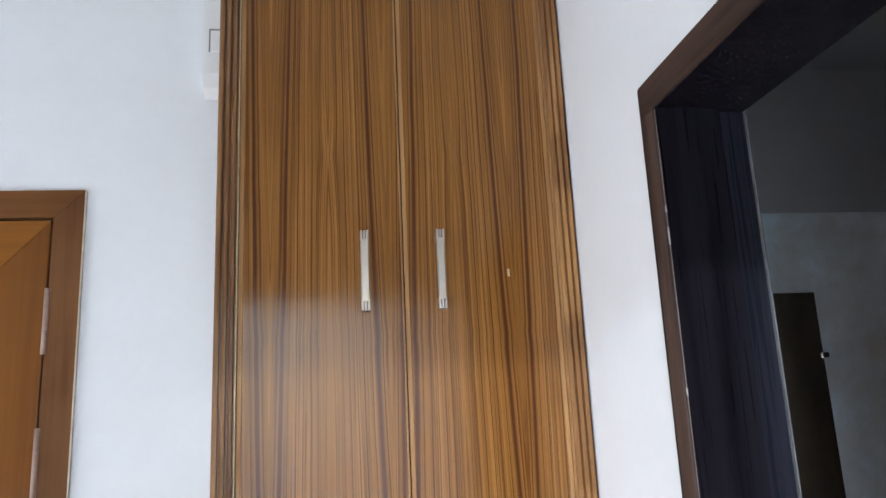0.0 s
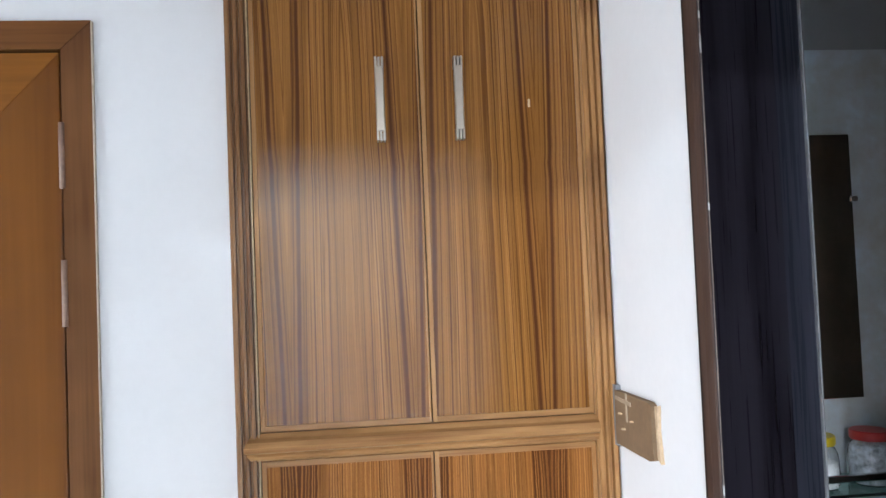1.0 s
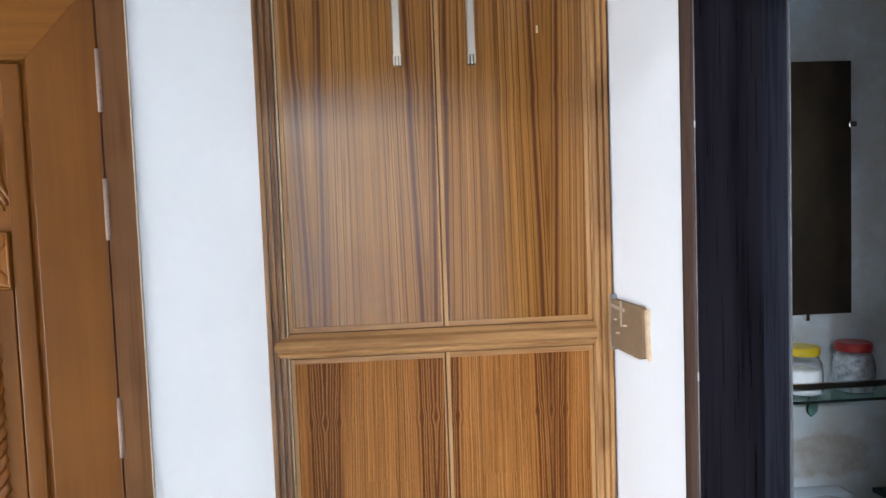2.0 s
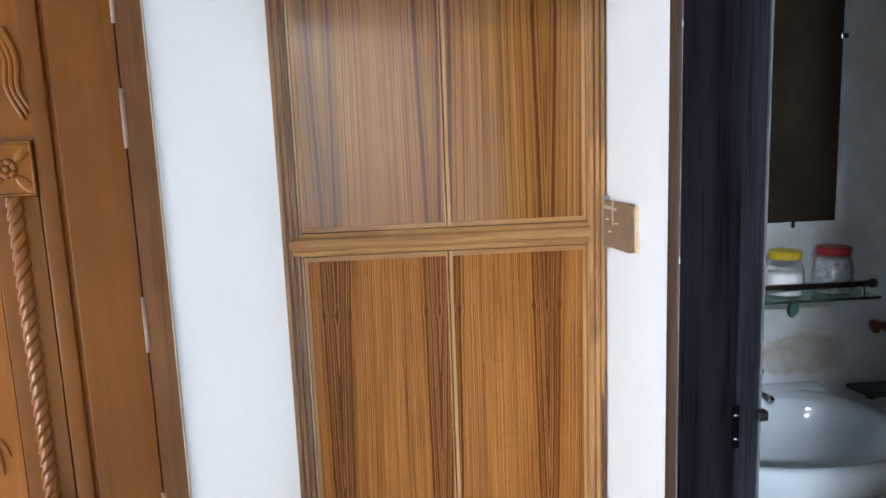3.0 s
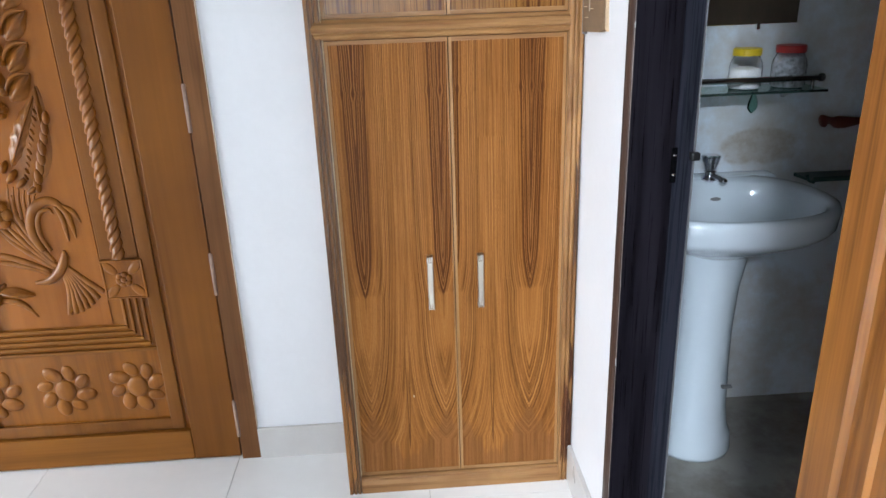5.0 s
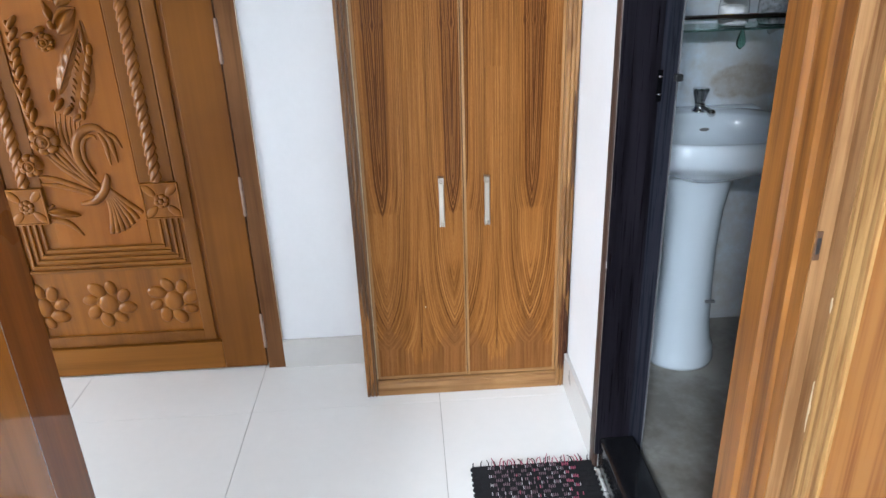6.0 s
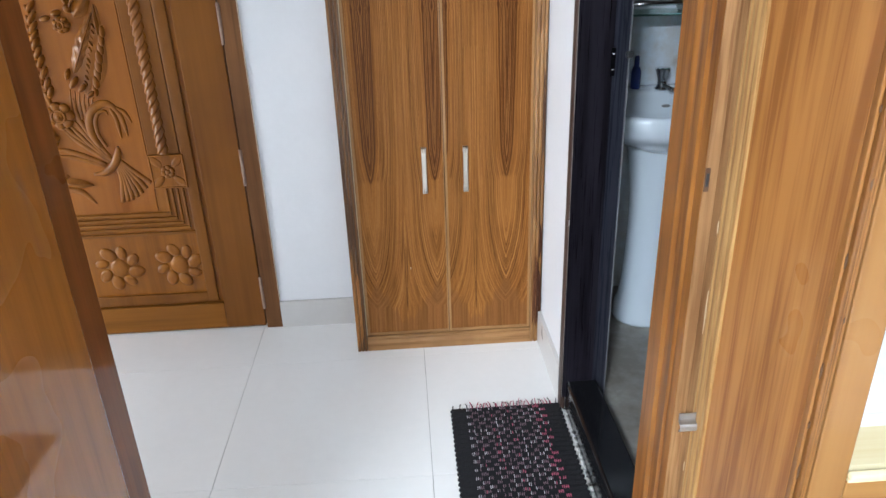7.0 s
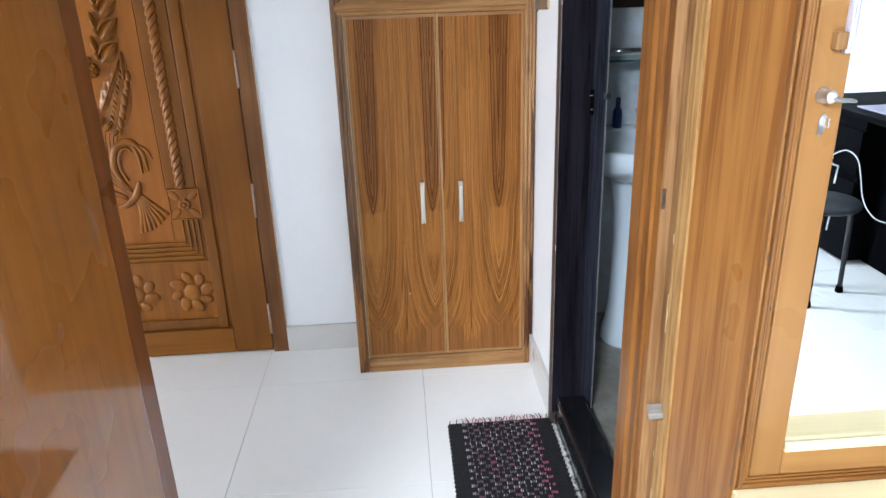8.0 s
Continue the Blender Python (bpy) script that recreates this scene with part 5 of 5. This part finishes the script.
part("lever_arm", tube(spline([(LX, MY - 0.021, LZ - 0.001), (LX + 0.012, MY - 0.023, LZ - 0.004), (LX + 0.024, MY - 0.022, LZ - 0.005), (LX + 0.034, MY - 0.020, LZ - 0.007)], 12), [0.004, 0.0038, 0.0036, 0.0034, 0.0032, 0.003, 0.003, 0.0028, 0.0028, 0.0026, 0.0024, 0.002, 0.0015], 10), M_STEEL, door, "chrome lever arm", True)
part("escutcheon", extrude([(LX + 0.005, 1.230), (LX + 0.009, 1.225), (LX + 0.008, 1.212), (LX + 0.003, 1.200), (LX - 0.001, 1.204), (LX - 0.001, 1.221), (LX + 0.001, 1.228)], "y", MY - 0.005, MY - 0.0028), M_CATCH, door, "worn grey keyhole plate")
part("key", box(LX + 0.003, LX + 0.0055, MY - 0.018, MY - 0.005, 1.214, 1.226, 0.001), M_CHROME, door, "small key in the lock")
part("catch_block", box(LX - 0.001, LX + 0.013, MY - 0.016, MY - 0.003, 1.309, 1.330, 0.002), M_RAW, door, "small wooden catch block")
strip = part("catch_strip", box(LX + 0.0135, LX + 0.0255, MY - 0.012, MY - 0.0035, 1.304, 1.46, 0.001), M_LILAC, door, "pale lilac plastic catch strip")
for k in range(3):
    part("rib", box(LX + 0.0140 + 0.0042 * k, LX + 0.0168 + 0.0042 * k, MY - 0.0145, MY - 0.0121, 1.308, 1.46, 0.0006), M_LILAC, strip)
part("ledge", box(0.4800, 1.55, -0.492, MY + 0.002, 0.610, 0.640, 0.004), M_LEDGE, cup, "pale varnished ledge")
for i in range(3):
    x0 = 0.490 + 0.353 * i
    d = part("drawer_front", box(x0, x0 + 0.349, -0.482, -0.464, 0.42, 0.606, 0.003), M_PANELX, cup)
    part("handle", box(x0 + 0.13, x0 + 0.22, -0.494, -0.4825, 0.498, 0.510, 0.003), M_STEEL, d, "steel drawer pull")
part("drawer_case", box(0.487, 1.545, -0.4635, -0.281, 0.002, 0.6095), M_PANEL, cup)

# round ceiling light of the bedroom, unseen and added as a light source
cl_x, cl_y, cl_z = ASSUMED_LIGHT
lampth = thing("ceiling_light", (cl_x, cl_y, 2.75), "round white ceiling light, unseen and assumed, switched on", "ceiling light")
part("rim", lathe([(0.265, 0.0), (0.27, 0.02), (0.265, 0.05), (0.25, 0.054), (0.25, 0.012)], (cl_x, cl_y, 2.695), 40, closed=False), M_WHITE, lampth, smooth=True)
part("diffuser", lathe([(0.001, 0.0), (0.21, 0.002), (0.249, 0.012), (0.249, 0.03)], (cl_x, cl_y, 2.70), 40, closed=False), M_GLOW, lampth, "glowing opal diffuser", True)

# bedroom furniture seen in the mirror
desk = thing("desk", (2.6, -2.8, 0), "black lacquered desk with a dark front panel", "desk")
DX = 2.13
part("top", box(DX - 0.02, 2.75, -3.12, -1.55, 0.725, 0.752, 0.004), M_BLACK, desk)
part("end_panel", box(DX, 2.73, -1.59, -1.56, 0.0, 0.7245, 0.002), M_BLACK, desk)
part("end_panel", box(DX, 2.73, -3.11, -3.08, 0.0, 0.7245, 0.002), M_BLACK, desk)
part("front_panel", box(DX + 0.14, DX + 0.16, -3.075, -1.595, 0.0, 0.7245), M_BLACK, desk)
for z in (0.455, 0.21):
    dr = part("drawer_front", box(DX - 0.002, DX + 0.016, -3.07, -2.55, z, z + 0.215, 0.002), M_BLACK, desk)
    part("handle", tube([(DX - 0.001, -2.735, z + 0.02), (DX - 0.020, -2.728, z + 0.022), (DX - 0.022, -2.66, z + 0.026), (DX - 0.022, -2.664, z - 0.02), (DX - 0.022, -2.668, z - 0.062)], 0.0045, 8), M_SATIN, dr, "bent bright steel pull")
part("drawer_case", box(DX + 0.0165, DX + 0.139, -3.07, -2.56, 0.02, 0.7240), M_BLACK, desk)
mon = thing("monitor", (2.62, -2.05, 0.752), "black computer monitor on the desk", "monitor")
part("screen", box(2.60, 2.64, -2.35, -1.75, 0.86, 1.22, 0.006), M_BLACK, mon)
part("foot", box(2.52, 2.70, -2.16, -1.94, 0.7525, 0.765, 0.004), M_BLKMET, mon)
part("neck", box(2.645, 2.665, -2.08, -2.02, 0.765, 0.90, 0.004), M_BLKMET, mon)
tagged(mesh_object("papers", box(DX + 0.06, DX + 0.30, -2.72, -2.30, 0.7525, 0.7600, 0.001), M_PAPER), "loose lilac-grey papers on the desk", "papers")
cloth = bmesh.new()
dome(cloth, 0, 0, 0.09, 0.13, 0.3, 0.06, 0.0, 6, 18)
cl = mesh_object("cloth", cloth, M_PURPLE, True)
cl.matrix_world = Matrix.Translation((DX + 0.24, -2.55, 0.761)) @ Matrix.Rotation(radians(-90), 4, "X")
tagged(cl, "crumpled purple cloth lying on the papers", "cloth")

stool = thing("stool", (1.80, -2.26, 0), "grey-black padded stool with bent tube legs", "stool")
part("seat", lathe([(0.001, 0), (0.145, 0), (0.155, 0.009), (0.155, 0.022), (0.145, 0.031), (0.001, 0.033)], (1.80, -2.26, 0.42), 32), M_SEAT, stool, "round padded seat", True)
for k in range(3):
    cx, cy = math.cos(2 * math.pi * k / 3), math.sin(2 * math.pi * k / 3)
    pts = spline([(1.80 + cx * 0.02, -2.26 + cy * 0.02, 0.42), (1.80 + cx * 0.12, -2.26 + cy * 0.12, 0.415), (1.80 + cx * 0.142, -2.26 + cy * 0.142, 0.37), (1.80 + cx * 0.15, -2.26 + cy * 0.15, 0.02)], 18)
    lg = part("leg", tube(pts, 0.011, 10), M_BLKMET, stool, smooth=True)
    part("rubber_foot", lathe([(0.016, 0), (0.018, 0.006), (0.014, 0.03)], (1.80 + cx * 0.15, -2.26 + cy * 0.15, 0.0), 12), M_BLACK, lg, smooth=True)
bm = tube(spline([(2.125, -2.74, 0.50), (2.10, -2.695, 0.532), (2.09, -2.589, 0.576), (2.09, -2.500, 0.555), (2.09, -2.454, 0.480), (2.095, -2.424, 0.394), (2.10, -2.370, 0.340), (2.12, -2.30, 0.315), (2.26, -2.26, 0.30)], 48), 0.0026, 8)
cable = tagged(mesh_object("cable", bm, M_WHITE, True), "white cable hanging in a loop from the desk", "cable")

# woven mat
rug = thing("door_mat", (0.26, 0.51, 0), "black woven rag mat flecked pink and white, one end frayed", "mat")
X0, X1, Y0, Y1 = 0.097, 0.437, 0.215, 0.812
bm = bmesh.new()
random.seed(11)
nx, ny = 34, 60
grid = []
for j in range(ny + 1):
    row = []
    for i in range(nx + 1):
        x, y = X0 + (X1 - X0) * i / nx, Y0 + (Y1 - Y0) * j / ny
        if i in (0, nx):
            x += (0.004 if j % 2 else -0.003) * (1 if i else -1)
        z = 0.007 + (0.0011 if j % 2 else 0.0) + random.uniform(-0.0006, 0.0006)
        row.append(bm.verts.new((x + 0.012 * (y - Y1) * 0.3, y, z)))
    grid.append(row)
for a, b in zip(grid, grid[1:]):
    for i in range(nx):
        bm.faces.new((a[i], a[i + 1], b[i + 1], b[i]))
top = bm.faces[:]
res = bmesh.ops.extrude_face_region(bm, geom=top)
for v in [g for g in res["geom"] if isinstance(g, bmesh.types.BMVert)]:
    v.co.z = 0.0005
part("weave", bm, M_MATBLK, rug, "black cotton ground")


def flecks(name, material, chosen, label):
    bm = bmesh.new()
    for x, y, w, d in chosen:
        box(x - w / 2, x + w / 2, y - d / 2, y + d / 2, 0.006, 0.0118, 0.0012, bm=bm)
    return part(name, bm, material, rug, label, kind="stuff")


white, pink, plum = [], [], []
cols, rows_n = 14, 34
pitch = (X1 - X0 - 0.096) / cols
for j in range(rows_n):
    y = Y1 - 0.013 - j * 0.0168
    for i in range(cols):
        if (i + j) % 2:
            continue
        x = X0 + 0.044 + pitch * i
        # a block of four short dashes where the coloured weft comes to the top
        for q in range(4):
            k = random.random()
            item = (x + pitch * (q + 0.5) / 3.4, y + random.uniform(-0.0012, 0.0012), 0.0016 + 0.0010 * random.random(), 0.0075 + 0.0025 * random.random())
            if k < 0.10:
                continue
            if (i == 0 and q < 2) or (q == 0 and k < 0.55) or k > 0.95:
                white.append(item)
            elif i >= cols - 2 or (i in (1, 4, 7) and k < 0.45):
                pink.append((item[0], item[1], 0.0026, item[3]))
            else:
                plum.append(item)
flecks("white_fleck", M_MATWHT, white, "white yarn flecks")
flecks("pink_fleck", M_MATPNK, pink, "pink yarn flecks")
flecks("plum_fleck", M_MATGRY, plum, "plum grey yarn flecks")


def fringe(n, material, name, x0, x1, length):
    bm = bmesh.new()
    for i in range(n):
        x = x0 + (x1 - x0) * (i + random.uniform(0.1, 0.9)) / n
        dx, ln = random.uniform(-0.012, 0.012), length * random.uniform(0.5, 1.1)
        tube(spline([(x, Y1 - 0.004, 0.008), (x + dx * 0.4, Y1 + ln * 0.5, 0.012), (x + dx, Y1 + ln, 0.006 + random.random() * 0.01)], 6), [0.0017, 0.0017, 0.0016, 0.0015, 0.0014, 0.0012, 0.0008], 5, bm=bm)
    return part(name, bm, material, rug, "frayed yarn ends", kind="stuff")


fringe(22, M_MATPNK, "pink_fringe", X0 + 0.06, X1 - 0.02, 0.024)
fringe(16, M_MATBLK, "black_fringe", X0, X1, 0.022)
fringe(10, M_MATWHT, "white_fringe", X0 + 0.05, X1 - 0.05, 0.018)

# floor tiles, each a piece of its own
TS, JX, JY, GAP = 0.608, 0.025, 0.535, 0.0014
tiles = {}


def floor_tile(x0, x1, y0, y1):
    w, d = round(x1 - x0, 4), round(y1 - y0, 4)
    if (w, d) not in tiles:
        bm = box(GAP / 2, w - GAP / 2, GAP / 2, d - GAP / 2, -0.012, 0.0, 0.0008)
        me = bpy.data.meshes.new("tile")
        bm.to_mesh(me)
        bm.free()
        me.materials.append(M_TILE)
        tiles[w, d] = me
    ob = new("tile", tiles[w, d])
    ob.location = (x0, y0, 0)
    ob.parent = floor


for ix in range(-6, 6):
    for iy in range(-9, 3):
        a, b = JX + TS * ix, JY + TS * iy
        x0, x1, y0, y1 = max(a, -3.3), min(a + TS, 2.95), max(b, -4.25), min(b + TS, 1.45)
        if y1 > 0.0 and y0 >= -0.06:
            x1 = min(x1, 0.56)
        if x1 - x0 > 0.02 and y1 - y0 > 0.02:
            floor_tile(x0, x1, y0, y1)
